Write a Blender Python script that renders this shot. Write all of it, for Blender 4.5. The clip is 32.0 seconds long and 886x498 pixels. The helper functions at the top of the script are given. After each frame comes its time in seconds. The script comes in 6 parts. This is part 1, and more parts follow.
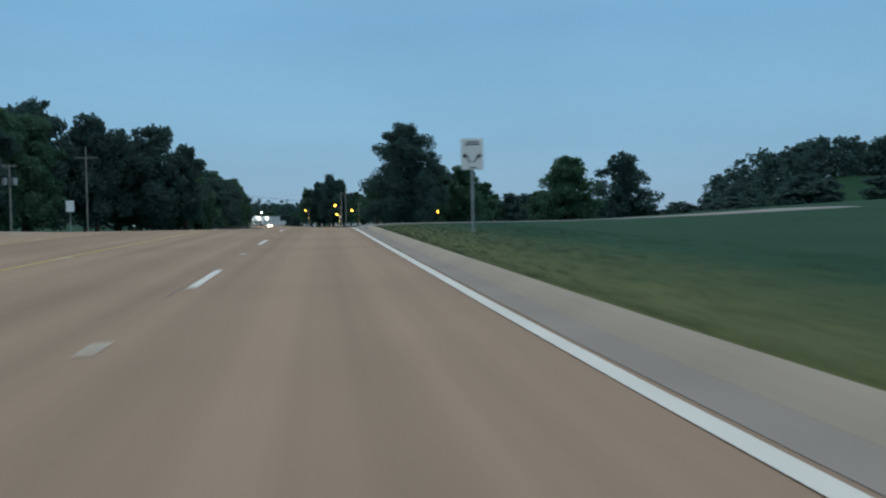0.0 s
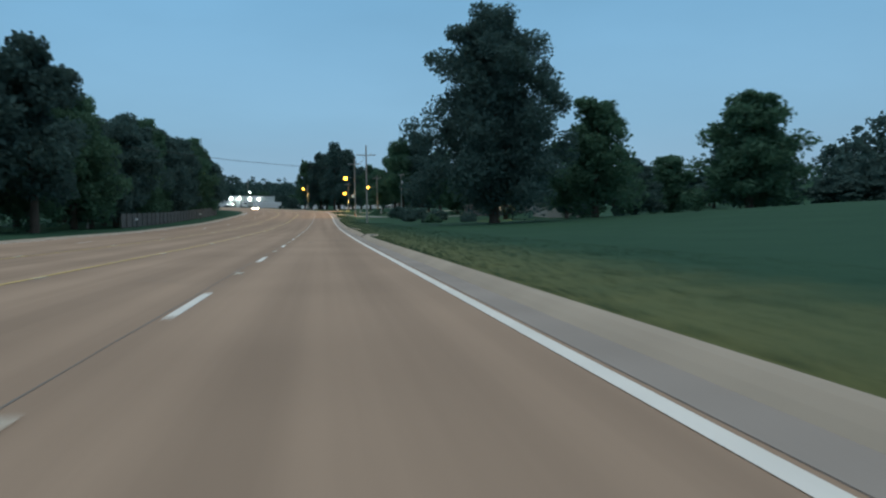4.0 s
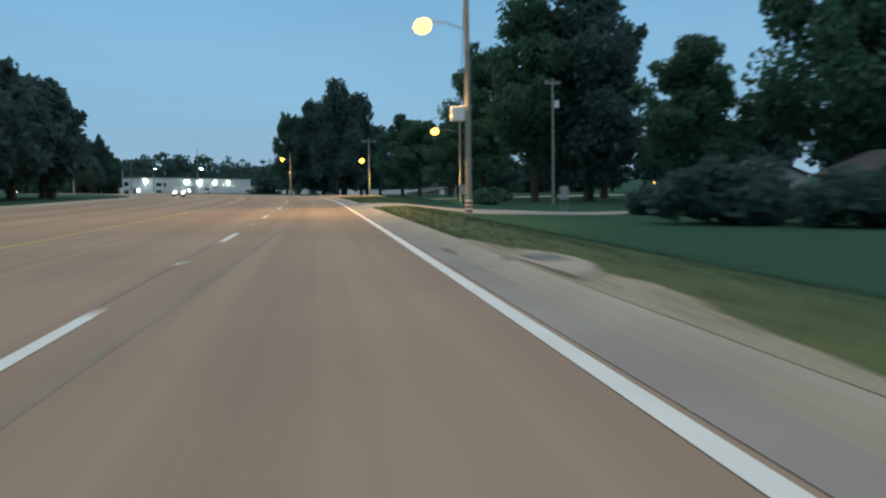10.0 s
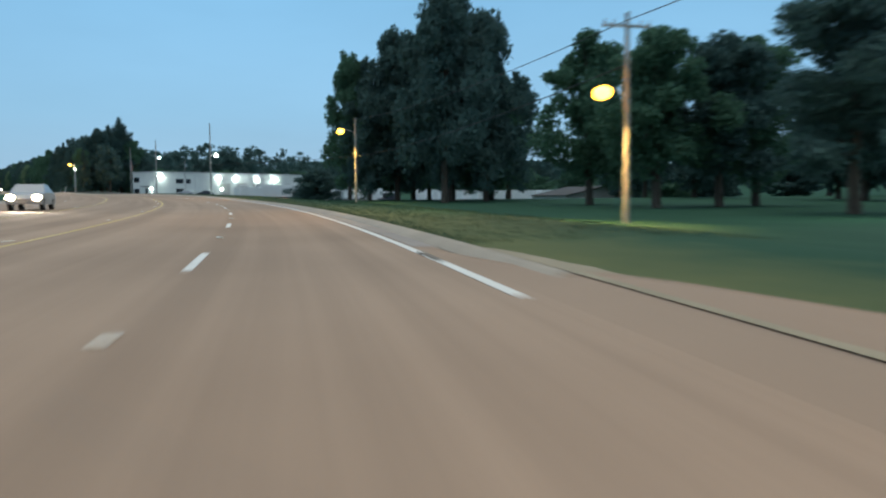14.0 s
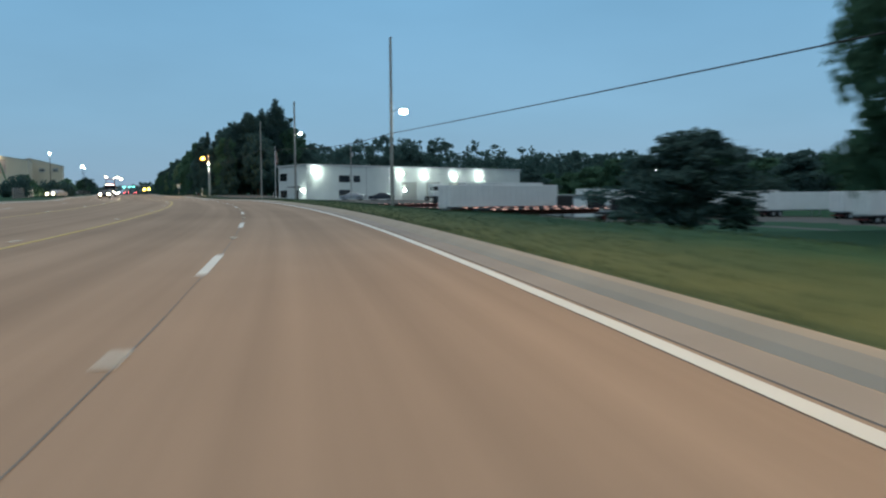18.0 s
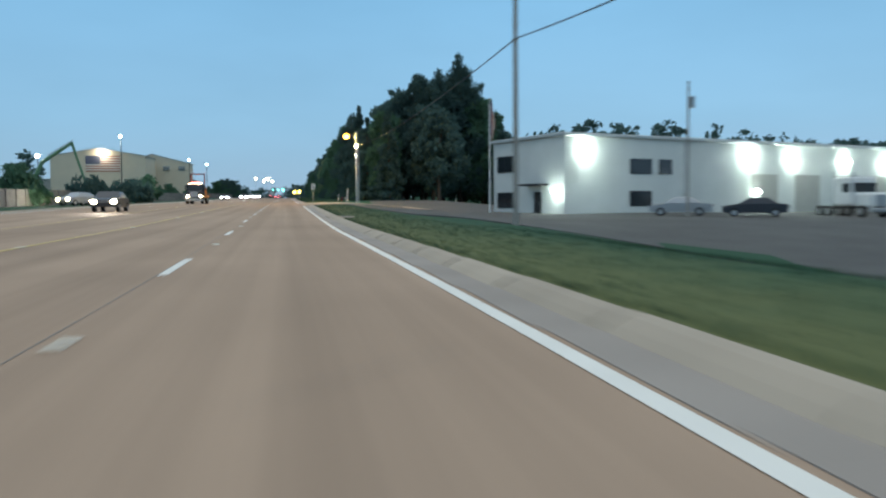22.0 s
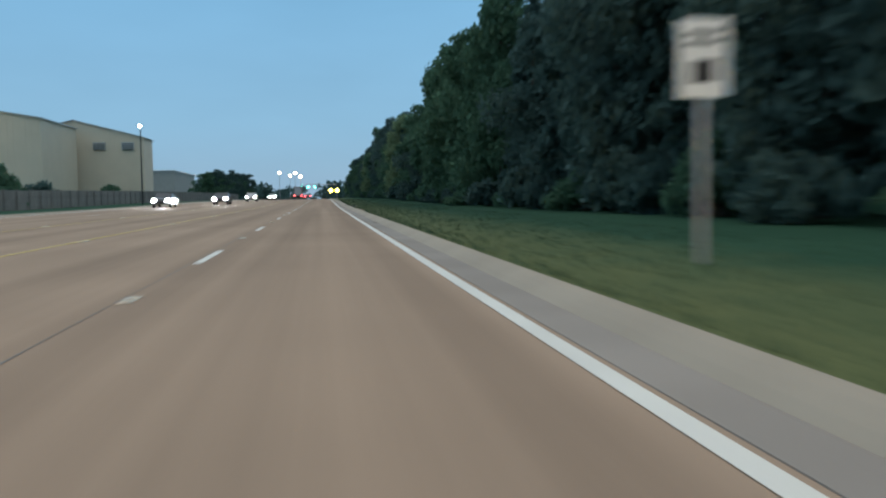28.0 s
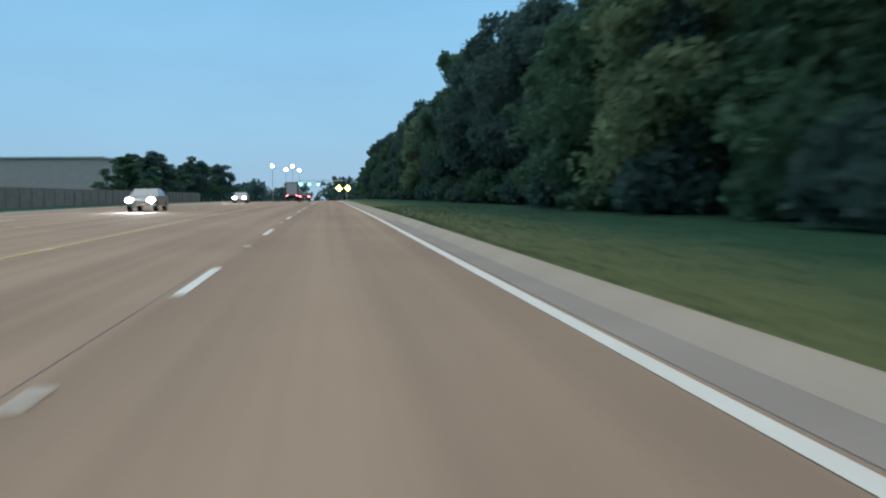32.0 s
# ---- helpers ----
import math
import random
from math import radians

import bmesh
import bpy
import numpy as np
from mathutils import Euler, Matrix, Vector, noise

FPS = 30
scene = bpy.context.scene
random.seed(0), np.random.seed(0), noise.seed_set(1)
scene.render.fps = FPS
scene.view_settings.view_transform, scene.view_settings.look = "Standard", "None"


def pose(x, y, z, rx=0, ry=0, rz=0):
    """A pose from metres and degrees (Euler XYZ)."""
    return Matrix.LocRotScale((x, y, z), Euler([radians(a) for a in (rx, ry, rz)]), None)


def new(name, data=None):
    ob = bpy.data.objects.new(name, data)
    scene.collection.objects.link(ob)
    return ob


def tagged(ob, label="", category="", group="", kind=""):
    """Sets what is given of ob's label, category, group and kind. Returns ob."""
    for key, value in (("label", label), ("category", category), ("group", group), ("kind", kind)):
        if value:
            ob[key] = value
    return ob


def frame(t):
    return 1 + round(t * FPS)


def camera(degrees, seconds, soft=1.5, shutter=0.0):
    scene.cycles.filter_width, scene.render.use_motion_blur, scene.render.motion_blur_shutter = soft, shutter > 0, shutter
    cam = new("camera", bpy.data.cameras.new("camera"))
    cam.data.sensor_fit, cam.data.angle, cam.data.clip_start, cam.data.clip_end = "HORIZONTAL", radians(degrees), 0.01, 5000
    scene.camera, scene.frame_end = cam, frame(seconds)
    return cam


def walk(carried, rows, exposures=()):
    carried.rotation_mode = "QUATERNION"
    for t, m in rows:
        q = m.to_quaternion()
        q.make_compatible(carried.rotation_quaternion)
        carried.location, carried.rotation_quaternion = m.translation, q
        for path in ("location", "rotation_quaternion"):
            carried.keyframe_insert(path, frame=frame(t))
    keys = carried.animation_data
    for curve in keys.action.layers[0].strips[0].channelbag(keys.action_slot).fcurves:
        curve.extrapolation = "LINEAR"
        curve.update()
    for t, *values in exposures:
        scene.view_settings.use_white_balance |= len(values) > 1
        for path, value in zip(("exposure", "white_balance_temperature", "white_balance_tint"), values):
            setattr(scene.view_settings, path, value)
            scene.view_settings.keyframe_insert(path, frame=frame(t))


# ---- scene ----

# ---- the road's plan: heading along the right edge line, and its height ----
HEADINGS = (-0.15, -0.3, -0.4, -0.34, -0.3, -0.35, -0.35, -0.39, -0.44, -0.51, -0.22, 1.27, 4.02, 7.3, 10.55, 13.6, 16.67,
            19.94, 23.28, 26.29, 28.28, 28.97, 28.99, 28.94, 28.94, 28.96, 28.93, 28.83, 28.71)
HEIGHTS = (0.0, 1.14, 0.79, 0.13, -0.3, -0.24, 0.42, 1.11, 1.58, 2.08, 2.82, 3.49, 3.81, 4.53, 5.07, 5.63, 6.18, 6.95, 7.53, 8.01, 8.43)
ST = np.arange(-400.0, 2600.0, 1.0)
RA = np.radians(np.interp(ST, np.arange(29) * 25 + 12.5, HEADINGS))
_mid = np.radians(np.interp(ST + 0.5, np.arange(29) * 25 + 12.5, HEADINGS))
RX = np.concatenate([[0], np.cumsum(-np.sin(_mid))])[:-1]
RY = np.concatenate([[0], np.cumsum(np.cos(_mid))])[:-1]
RX, RY = RX + 1.82 - RX[400], RY - RY[400]
_z = np.interp(ST, np.arange(21) * 44.8, HEIGHTS)
RZ = np.convolve(np.pad(_z, 8, mode="edge"), np.ones(17) / 17, "valid")


def smooth(a, b, x):
    k = np.clip((x - a) / (b - a), 0, 1)
    return k * k * (3 - 2 * k)


def road_z(s):
    return np.interp(s, ST, RZ)


def side(s, u):
    """Height of the land beside the road above the road's own height; u is metres right of the right edge line."""
    r = 0.10 + 0.06 * smooth(1.2, 3, u)
    r = r + 2.6 * smooth(9, 75, u) * smooth(10, 60, s) * (1 - smooth(170, 230, s))
    swale = 1 - smooth(262, 290, s)
    r = r - 0.75 * (swale * smooth(1.8, 7, u) + (1 - swale) * smooth(5, 14, u)) * smooth(195, 225, s) * (1 - smooth(600, 640, s))
    lot = 2.0 - 0.65 * (1 - smooth(488, 503, s)) * (1 - smooth(34, 50, u))
    r = r - 0.45 * smooth(3.5, 8.5, u) * (1 - smooth(9, 15, u)) * smooth(440, 458, s) * (1 - smooth(515, 545, s))
    r = r - (lot * smooth(9, 18, u) * (1 - smooth(525, 560, s)) + 0.8 * smooth(26, 65, u) * (1 - smooth(560, 600, s))) * smooth(438, 462, s)
    r = r - 1.4 * smooth(22, 36, u) * smooth(605, 640, s) * (1 - smooth(690, 720, s))
    r = r + 22.0 * smooth(180, 262, u) * smooth(300, 335, s) * (1 - smooth(365, 400, s))
    r = r + 9.0 * smooth(160, 420, u) * smooth(380, 520, s)
    left = 0.08 + 0.5 * smooth(24, 60, -u)
    return np.where(u > 0, r, left)


def at(s, u, z=0.0):
    """World place at station s, u metres right of the edge line, z above the road there."""
    a = np.interp(s, ST, RA)
    return Vector((float(np.interp(s, ST, RX) + u * np.cos(a)), float(np.interp(s, ST, RY) + u * np.sin(a)), float(road_z(s) + z)))


def on_land(s, u, z=0.0):
    return at(s, u, float(side(np.float64(s), np.float64(u))) + z)


def turn_at(s):
    return float(np.degrees(np.interp(s, ST, RA)))


def along(s, u, z=0.0, turn=0.0, scale=(1, 1, 1), land=True):
    """Pose of a thing at (s, u): its own y axis runs along the road."""
    p = on_land(s, u, z) if land else at(s, u, z)
    return pose(*p, 0, 0, turn_at(s) + turn) @ Matrix.Diagonal((*scale, 1))


# ---- camera and its way ----
cam = camera(57.0, 32.0, soft=2.2, shutter=0.8)
WAY = (
    (0, 0.02, -0.00, 1.06, 88.40, 0.96, -8.89),
    (0.5, 0.02, 11.44, 1.35, 88.31, 0.90, -8.87),
    (1, 0.03, 22.89, 1.65, 88.20, 0.85, -8.84),
    (1.5, 0.06, 34.35, 1.95, 87.90, 0.80, -8.85),
    (2, 0.10, 45.82, 2.15, 87.66, 0.76, -8.81),
    (2.5, 0.16, 57.30, 2.09, 87.54, 0.72, -8.86),
    (3, 0.25, 68.78, 1.99, 87.53, 0.69, -8.91),
    (3.5, 0.38, 80.28, 1.89, 87.09, 0.69, -8.87),
    (4, 0.48, 91.78, 1.78, 87.14, 0.72, -8.75),
    (4.5, 0.56, 103.30, 1.62, 87.06, 0.73, -8.78),
    (5, 0.66, 114.85, 1.45, 86.85, 0.73, -8.80),
    (5.5, 0.76, 126.43, 1.28, 86.49, 0.71, -9.00),
    (6, 0.84, 138.04, 1.16, 86.26, 0.72, -9.00),
    (6.5, 0.97, 149.69, 1.03, 86.24, 0.69, -9.03),
    (7, 1.09, 161.36, 0.90, 86.23, 0.69, -9.06),
    (7.5, 1.21, 173.06, 0.77, 86.38, 0.66, -9.07),
    (8, 1.32, 184.79, 0.77, 86.27, 0.75, -9.08),
    (8.5, 1.39, 196.53, 0.77, 86.23, 0.73, -9.15),
    (9, 1.47, 208.26, 0.77, 86.19, 0.73, -9.18),
    (9.5, 1.58, 219.96, 0.80, 86.15, 0.72, -9.13),
    (10, 1.66, 231.64, 0.93, 86.41, 0.88, -9.07),
    (10.5, 1.66, 243.31, 1.11, 85.82, 0.96, -9.10),
    (11, 1.65, 254.95, 1.29, 85.84, 1.03, -8.94),
    (11.5, 1.58, 266.58, 1.43, 86.39, 0.96, -8.75),
    (12, 1.44, 278.19, 1.57, 86.85, 0.71, -8.41),
    (12.5, 1.24, 289.77, 1.80, 86.73, 0.44, -7.74),
    (13, 0.91, 301.30, 1.92, 86.88, 0.38, -7.01),
    (13.5, 0.28, 312.77, 2.11, 86.73, 0.38, -5.95),
    (14, -0.65, 324.18, 2.26, 86.43, 0.48, -4.57),
    (14.5, -1.87, 335.53, 2.38, 86.36, 0.59, -2.88),
    (15, -3.42, 346.79, 2.51, 86.35, 0.65, -0.98),
    (15.5, -5.26, 357.96, 2.63, 86.34, 0.68, 0.45),
    (16, -7.38, 369.04, 2.75, 86.31, 0.67, 1.88),
    (16.5, -9.75, 380.04, 2.88, 86.29, 0.63, 3.17),
    (17, -12.43, 390.93, 3.01, 86.45, 0.59, 4.76),
    (17.5, -15.36, 401.74, 3.15, 86.55, 0.56, 6.16),
    (18, -18.54, 412.44, 3.32, 86.64, 0.52, 7.40),
    (18.5, -21.92, 423.05, 3.51, 86.63, 0.55, 8.75),
    (19, -25.55, 433.56, 3.69, 86.64, 0.56, 10.10),
    (19.5, -29.43, 443.94, 3.87, 86.62, 0.50, 11.39),
    (20, -33.55, 454.20, 4.06, 86.67, 0.45, 12.67),
    (20.5, -37.88, 464.37, 4.23, 86.69, 0.46, 14.05),
    (21, -42.47, 474.45, 4.41, 86.73, 0.47, 15.53),
    (21.5, -47.26, 484.45, 4.53, 86.83, 0.40, 16.92),
    (22, -52.29, 494.36, 4.56, 86.93, 0.44, 18.10),
    (22.5, -57.61, 504.13, 4.67, 86.82, 0.40, 19.23),
    (23, -63.04, 513.86, 4.78, 86.67, 0.48, 19.81),
    (23.5, -68.47, 523.61, 4.88, 86.67, 0.79, 19.99),
    (24, -73.88, 533.38, 5.05, 86.65, 0.84, 20.08),
    (24.5, -79.29, 543.17, 5.24, 86.55, 0.85, 20.16),
    (25, -84.71, 552.95, 5.40, 86.70, 0.90, 20.22),
    (25.5, -90.13, 562.73, 5.55, 86.74, 0.92, 20.28),
    (26, -95.55, 572.52, 5.70, 86.67, 0.95, 20.33),
    (26.5, -100.95, 582.31, 5.84, 86.75, 0.95, 20.30),
    (27, -106.34, 592.11, 5.97, 86.79, 0.89, 20.31),
    (27.5, -111.75, 601.90, 6.11, 86.83, 0.86, 20.34),
    (28, -117.16, 611.69, 6.25, 86.86, 0.84, 20.37),
    (28.5, -122.57, 621.48, 6.39, 86.88, 0.84, 20.38),
    (29, -128.00, 631.23, 6.53, 86.79, 0.83, 20.55),
    (29.5, -133.40, 640.98, 6.67, 86.75, 0.84, 20.50),
    (30, -138.80, 650.72, 6.80, 86.69, 0.81, 20.55),
    (30.5, -144.23, 660.43, 6.95, 86.78, 0.83, 20.47),
    (31, -149.65, 670.12, 7.10, 86.81, 0.80, 20.55),
    (31.5, -155.04, 679.81, 7.25, 86.78, 0.78, 20.58),
    (32, -160.40, 689.50, 7.44, 86.84, 0.74, 20.63),
)
walk(cam, [(t, pose(x, y, z, rx, ry, rz)) for t, x, y, z, rx, ry, rz in WAY], exposures=((0, 0.1), (5, 0.15), (9, 0.2), (12, 0.12), (13, 0.05), (14, 0.45), (15.5, 0.2), (17, -0.15), (18, 0.1), (20, 0.25), (22, 0.4), (24.5, 0.4), (26, -0.1), (27.5, 0.2), (29, 0.38), (32, 0.5)))

# ---- world and light ----
world = bpy.data.worlds.new("dusk")
scene.world = world
world.use_nodes = True
wn = world.node_tree
sky = wn.nodes.new("ShaderNodeTexSky")
sky.sky_type, sky.sun_disc = "NISHITA", False
sky.sun_elevation, sky.sun_rotation = radians(3.0), radians(170)
sky.altitude, sky.air_density, sky.dust_density, sky.ozone_density = 100, 1.0, 0.3, 3.0
cover = wn.nodes.new("ShaderNodeTexNoise")
cover.inputs["Scale"].default_value, cover.inputs["Detail"].default_value = 1.6, 5
coord = wn.nodes.new("ShaderNodeTexCoord")
stretch = wn.nodes.new("ShaderNodeMapping")
stretch.inputs["Scale"].default_value = (1, 1, 3.5)
height = wn.nodes.new("ShaderNodeSeparateXYZ")
# overcast dusk: blue low down, paler and more neutral cloud towards the zenith
ramp = wn.nodes.new("ShaderNodeValToRGB")
SKY = ((0.0, (0.27, 0.42, 0.57)), (0.10, (0.225, 0.42, 0.60)), (0.24, (0.185, 0.40, 0.61)), (0.36, (0.22, 0.42, 0.61)), (0.62, (0.52, 0.66, 0.78)), (1.0, (1.05, 1.06, 1.02)))
while len(ramp.color_ramp.elements) < len(SKY):
    ramp.color_ramp.elements.new(0.5)
for stop, (where, tone) in zip(ramp.color_ramp.elements, SKY):
    stop.position, stop.color = where, (*tone, 1)
cloud = wn.nodes.new("ShaderNodeMapRange")
cloud.inputs["From Min"].default_value, cloud.inputs["From Max"].default_value = 0.3, 0.7
cloud.inputs["To Min"].default_value, cloud.inputs["To Max"].default_value = 0.9, 1.1
banked = wn.nodes.new("ShaderNodeVectorMath")
banked.operation = "SCALE"
blend = wn.nodes.new("ShaderNodeMix")
blend.data_type = "RGBA"
blend.inputs["Factor"].default_value = 0.9
gain = wn.nodes.new("ShaderNodeVectorMath")
gain.operation = "SCALE"
gain.inputs["Scale"].default_value = 0.12
wn.links.new(coord.outputs["Generated"], stretch.inputs["Vector"])
wn.links.new(coord.outputs["Generated"], height.inputs["Vector"])
wn.links.new(height.outputs["Z"], ramp.inputs["Fac"])
wn.links.new(stretch.outputs["Vector"], cover.inputs["Vector"])
wn.links.new(cover.outputs["Fac"], cloud.inputs["Value"])
wn.links.new(ramp.outputs["Color"], banked.inputs[0])
wn.links.new(cloud.outputs["Result"], banked.inputs["Scale"])
wn.links.new(sky.outputs["Color"], gain.inputs[0])
wn.links.new(gain.outputs[0], blend.inputs["A"])
wn.links.new(banked.outputs[0], blend.inputs["B"])
wn.links.new(blend.outputs["Result"], wn.nodes["Background"].inputs["Color"])
wn.nodes["Background"].inputs["Strength"].default_value = 1.0

SODIUM, WHITE_LAMP = (1.0, 0.60, 0.18), (0.82, 1.0, 0.93)


def lamp_light(place, colour, watts, radius=0.25, kind="POINT"):
    data = bpy.data.lights.new("lamp_light", kind)
    data.color, data.energy, data.shadow_soft_size = colour, watts, radius
    ob = new("lamp_light", data)
    ob.location = place
    return ob


# ---- materials ----
def material(name, colour, rough=0.7, metal=0.0, vary=0.25, size=1.0, bump=0.0, fine=12.0, island=0.0, second=None, thing=0.0, spec=0.4):
    """A surface: colour broken at two scales, with relief; island and thing vary it piece by piece."""
    m = bpy.data.materials.new(name)
    m.use_nodes = True
    n, k = m.node_tree.nodes, m.node_tree.links
    b = n["Principled BSDF"]
    b.inputs["Roughness"].default_value, b.inputs["Metallic"].default_value = rough, metal
    b.inputs["Specular IOR Level"].default_value = spec
    tc = n.new("ShaderNodeTexCoord")
    big, small = n.new("ShaderNodeTexNoise"), n.new("ShaderNodeTexNoise")
    big.inputs["Scale"].default_value, big.inputs["Detail"].default_value = 1.0 / size, 4
    small.inputs["Scale"].default_value, small.inputs["Detail"].default_value = fine / size, 3
    k.new(tc.outputs["Object"], big.inputs["Vector"])
    k.new(tc.outputs["Object"], small.inputs["Vector"])
    mix = n.new("ShaderNodeMix")
    mix.data_type = "RGBA"
    lo = [c * (1 - vary) for c in colour]
    hi = second or [min(1, c * (1 + vary)) for c in colour]
    mix.inputs["A"].default_value, mix.inputs["B"].default_value = (*lo, 1), (*hi, 1)
    add = n.new("ShaderNodeMath")
    add.operation = "MULTIPLY_ADD"
    add.inputs[1].default_value, add.inputs[2].default_value = 0.45, -0.225
    k.new(small.outputs["Fac"], add.inputs[0])
    tot = n.new("ShaderNodeMath")
    tot.operation, tot.use_clamp = "ADD", True
    k.new(big.outputs["Fac"], tot.inputs[0])
    k.new(add.outputs[0], tot.inputs[1])
    out = tot
    for amount, node, socket in ((island, "ShaderNodeNewGeometry", "Random Per Island"), (thing, "ShaderNodeObjectInfo", "Random")):
        if amount:
            src, mad = n.new(node), n.new("ShaderNodeMath")
            mad.operation = "MULTIPLY_ADD"
            mad.inputs[1].default_value, mad.inputs[2].default_value = amount, -amount / 2
            k.new(src.outputs[socket], mad.inputs[0])
            s2 = n.new("ShaderNodeMath")
            s2.operation, s2.use_clamp = "ADD", True
            k.new(out.outputs[0], s2.inputs[0])
            k.new(mad.outputs[0], s2.inputs[1])
            out = s2
    k.new(out.outputs[0], mix.inputs["Factor"])
    k.new(mix.outputs["Result"], b.inputs["Base Color"])
    if bump:
        bp = n.new("ShaderNodeBump")
        bp.inputs["Strength"].default_value, bp.inputs["Distance"].default_value = bump, 0.02
        k.new(small.outputs["Fac"], bp.inputs["Height"])
        k.new(bp.outputs["Normal"], b.inputs["Normal"])
    return m


def glow(name, colour, strength):
    m = bpy.data.materials.new(name)
    m.use_nodes = True
    b = m.node_tree.nodes["Principled BSDF"]
    b.inputs["Base Color"].default_value = (*colour, 1)
    b.inputs["Emission Color"].default_value = (*colour, 1)
    b.inputs["Emission Strength"].default_value = strength
    return m


# warm pale base: headlight warmth on the road is put into this colour
ASPHALT = material("asphalt", (0.38, 0.275, 0.20), 0.92, vary=0.2, size=5, bump=0.25, fine=160, spec=0.12)
def add_tracks(m, pale, dark):
    """Tyre-polished tracks and drip lines that run along the lanes, over the surface's own colour."""
    n, k = m.node_tree.nodes, m.node_tree.links
    b = n["Principled BSDF"]
    src = b.inputs["Base Color"].links[0].from_socket
    uv, mp, ns = n.new("ShaderNodeUVMap"), n.new("ShaderNodeMapping"), n.new("ShaderNodeTexNoise")
    uv.uv_map = "along"
    mp.inputs["Scale"].default_value = (1.1, 0.012, 1)
    ns.inputs["Scale"].default_value, ns.inputs["Detail"].default_value = 1.0, 4
    rp = n.new("ShaderNodeValToRGB")
    rp.color_ramp.elements[0].position, rp.color_ramp.elements[1].position = 0.38, 0.62
    rp.color_ramp.elements[0].color, rp.color_ramp.elements[1].color = (dark, dark, dark, 1), (pale, pale, pale, 1)
    mul = n.new("ShaderNodeMix")
    mul.data_type, mul.blend_type = "RGBA", "MULTIPLY"
    mul.inputs["Factor"].default_value = 1.0
    k.new(uv.outputs["UV"], mp.inputs["Vector"])
    k.new(mp.outputs["Vector"], ns.inputs["Vector"])
    k.new(ns.outputs["Fac"], rp.inputs["Fac"])
    k.new(src, mul.inputs["A"])
    k.new(rp.outputs["Color"], mul.inputs["B"])
    k.new(mul.outputs["Result"], b.inputs["Base Color"])


add_tracks(ASPHALT, 1.0, 0.78)
GRASS_LAND = material("grass_land", (0.021, 0.076, 0.043), 0.95, vary=0.3, size=5, bump=0.5, fine=60, second=(0.034, 0.086, 0.048), spec=0.1)
GUTTER = material("gutter_pan", (0.30, 0.265, 0.235), 0.9, vary=0.2, size=1.5, bump=0.2, fine=50, thing=0.3, spec=0.15)
def add_dry_and_lit(m, straw_lit):
    """Straw-coloured worn grass and headlight warmth, both put in as colour: a ragged band behind the kerb, over the
    surface's own colour.
    """
    n, k = m.node_tree.nodes, m.node_tree.links
    b = n["Principled BSDF"]
    src = b.inputs["Base Color"].links[0].from_socket
    uv, sep, ns = n.new("ShaderNodeUVMap"), n.new("ShaderNodeSeparateXYZ"), n.new("ShaderNodeTexNoise")
    uv.uv_map = "along"
    ns.inputs["Scale"].default_value, ns.inputs["Detail"].default_value = 0.9, 4
    wide = n.new("ShaderNodeMath")
    wide.operation = "MULTIPLY_ADD"
    wide.inputs[1].default_value = 3.0
    band = n.new("ShaderNodeMapRange")
    band.inputs["From Min"].default_value, band.inputs["From Max"].default_value = 2.6, 6.4
    band.inputs["To Min"].default_value, band.inputs["To Max"].default_value = 0.85, 0.0
    mix = n.new("ShaderNodeMix")
    mix.data_type = "RGBA"
    mix.inputs["B"].default_value = (*straw_lit, 1)
    right = n.new("ShaderNodeMath")
    right.operation = "GREATER_THAN"
    right.inputs[1].default_value = 0.0
    both = n.new("ShaderNodeMath")
    both.operation = "MULTIPLY"
    k.new(uv.outputs["UV"], sep.inputs[0])
    k.new(uv.outputs["UV"], ns.inputs["Vector"])
    k.new(ns.outputs["Fac"], wide.inputs[0])
    k.new(sep.outputs["X"], wide.inputs[2])
    k.new(wide.outputs[0], band.inputs["Value"])
    k.new(sep.outputs["X"], right.inputs[0])
    k.new(band.outputs["Result"], both.inputs[0])
    k.new(right.outputs[0], both.inputs[1])
    k.new(both.outputs[0], mix.inputs["Factor"])
    k.new(src, mix.inputs["A"])
    k.new(mix.outputs["Result"], b.inputs["Base Color"])


# dry grass tone, widened to carry the headlights' warmth on the verge
add_dry_and_lit(GRASS_LAND, (0.130, 0.140, 0.058))
CONCRETE = material("concrete", (0.38, 0.325, 0.26), 0.9, vary=0.2, size=1.5, bump=0.2, fine=40, thing=0.3, spec=0.2)
DRIVE = material("driveway_concrete", (0.285, 0.275, 0.265), 0.85, vary=0.2, size=2.5, bump=0.2, fine=40, spec=0.2)
APRON = material("apron_concrete", (0.31, 0.25, 0.195), 0.85, vary=0.25, size=2.5, bump=0.2, fine=40, spec=0.2)
GRAVEL = material("lot_asphalt", (0.085, 0.085, 0.082), 0.85, vary=0.35, size=4, bump=0.5, fine=70, spec=0.15)
LANE_DIRT = material("lane_gravel", (0.30, 0.28, 0.20), 0.95, vary=0.25, size=2, bump=0.5, fine=50)
PAINT_WHITE = material("road_paint_white", (0.72, 0.70, 0.64), 0.6, vary=0.18, size=0.5, fine=20)
PAINT_YELLOW = material("road_paint_yellow", (0.58, 0.42, 0.12), 0.6, vary=0.2, size=0.5, fine=20)
REFLECTOR = material("reflector", (0.85, 0.82, 0.7), 0.25, vary=0.1)
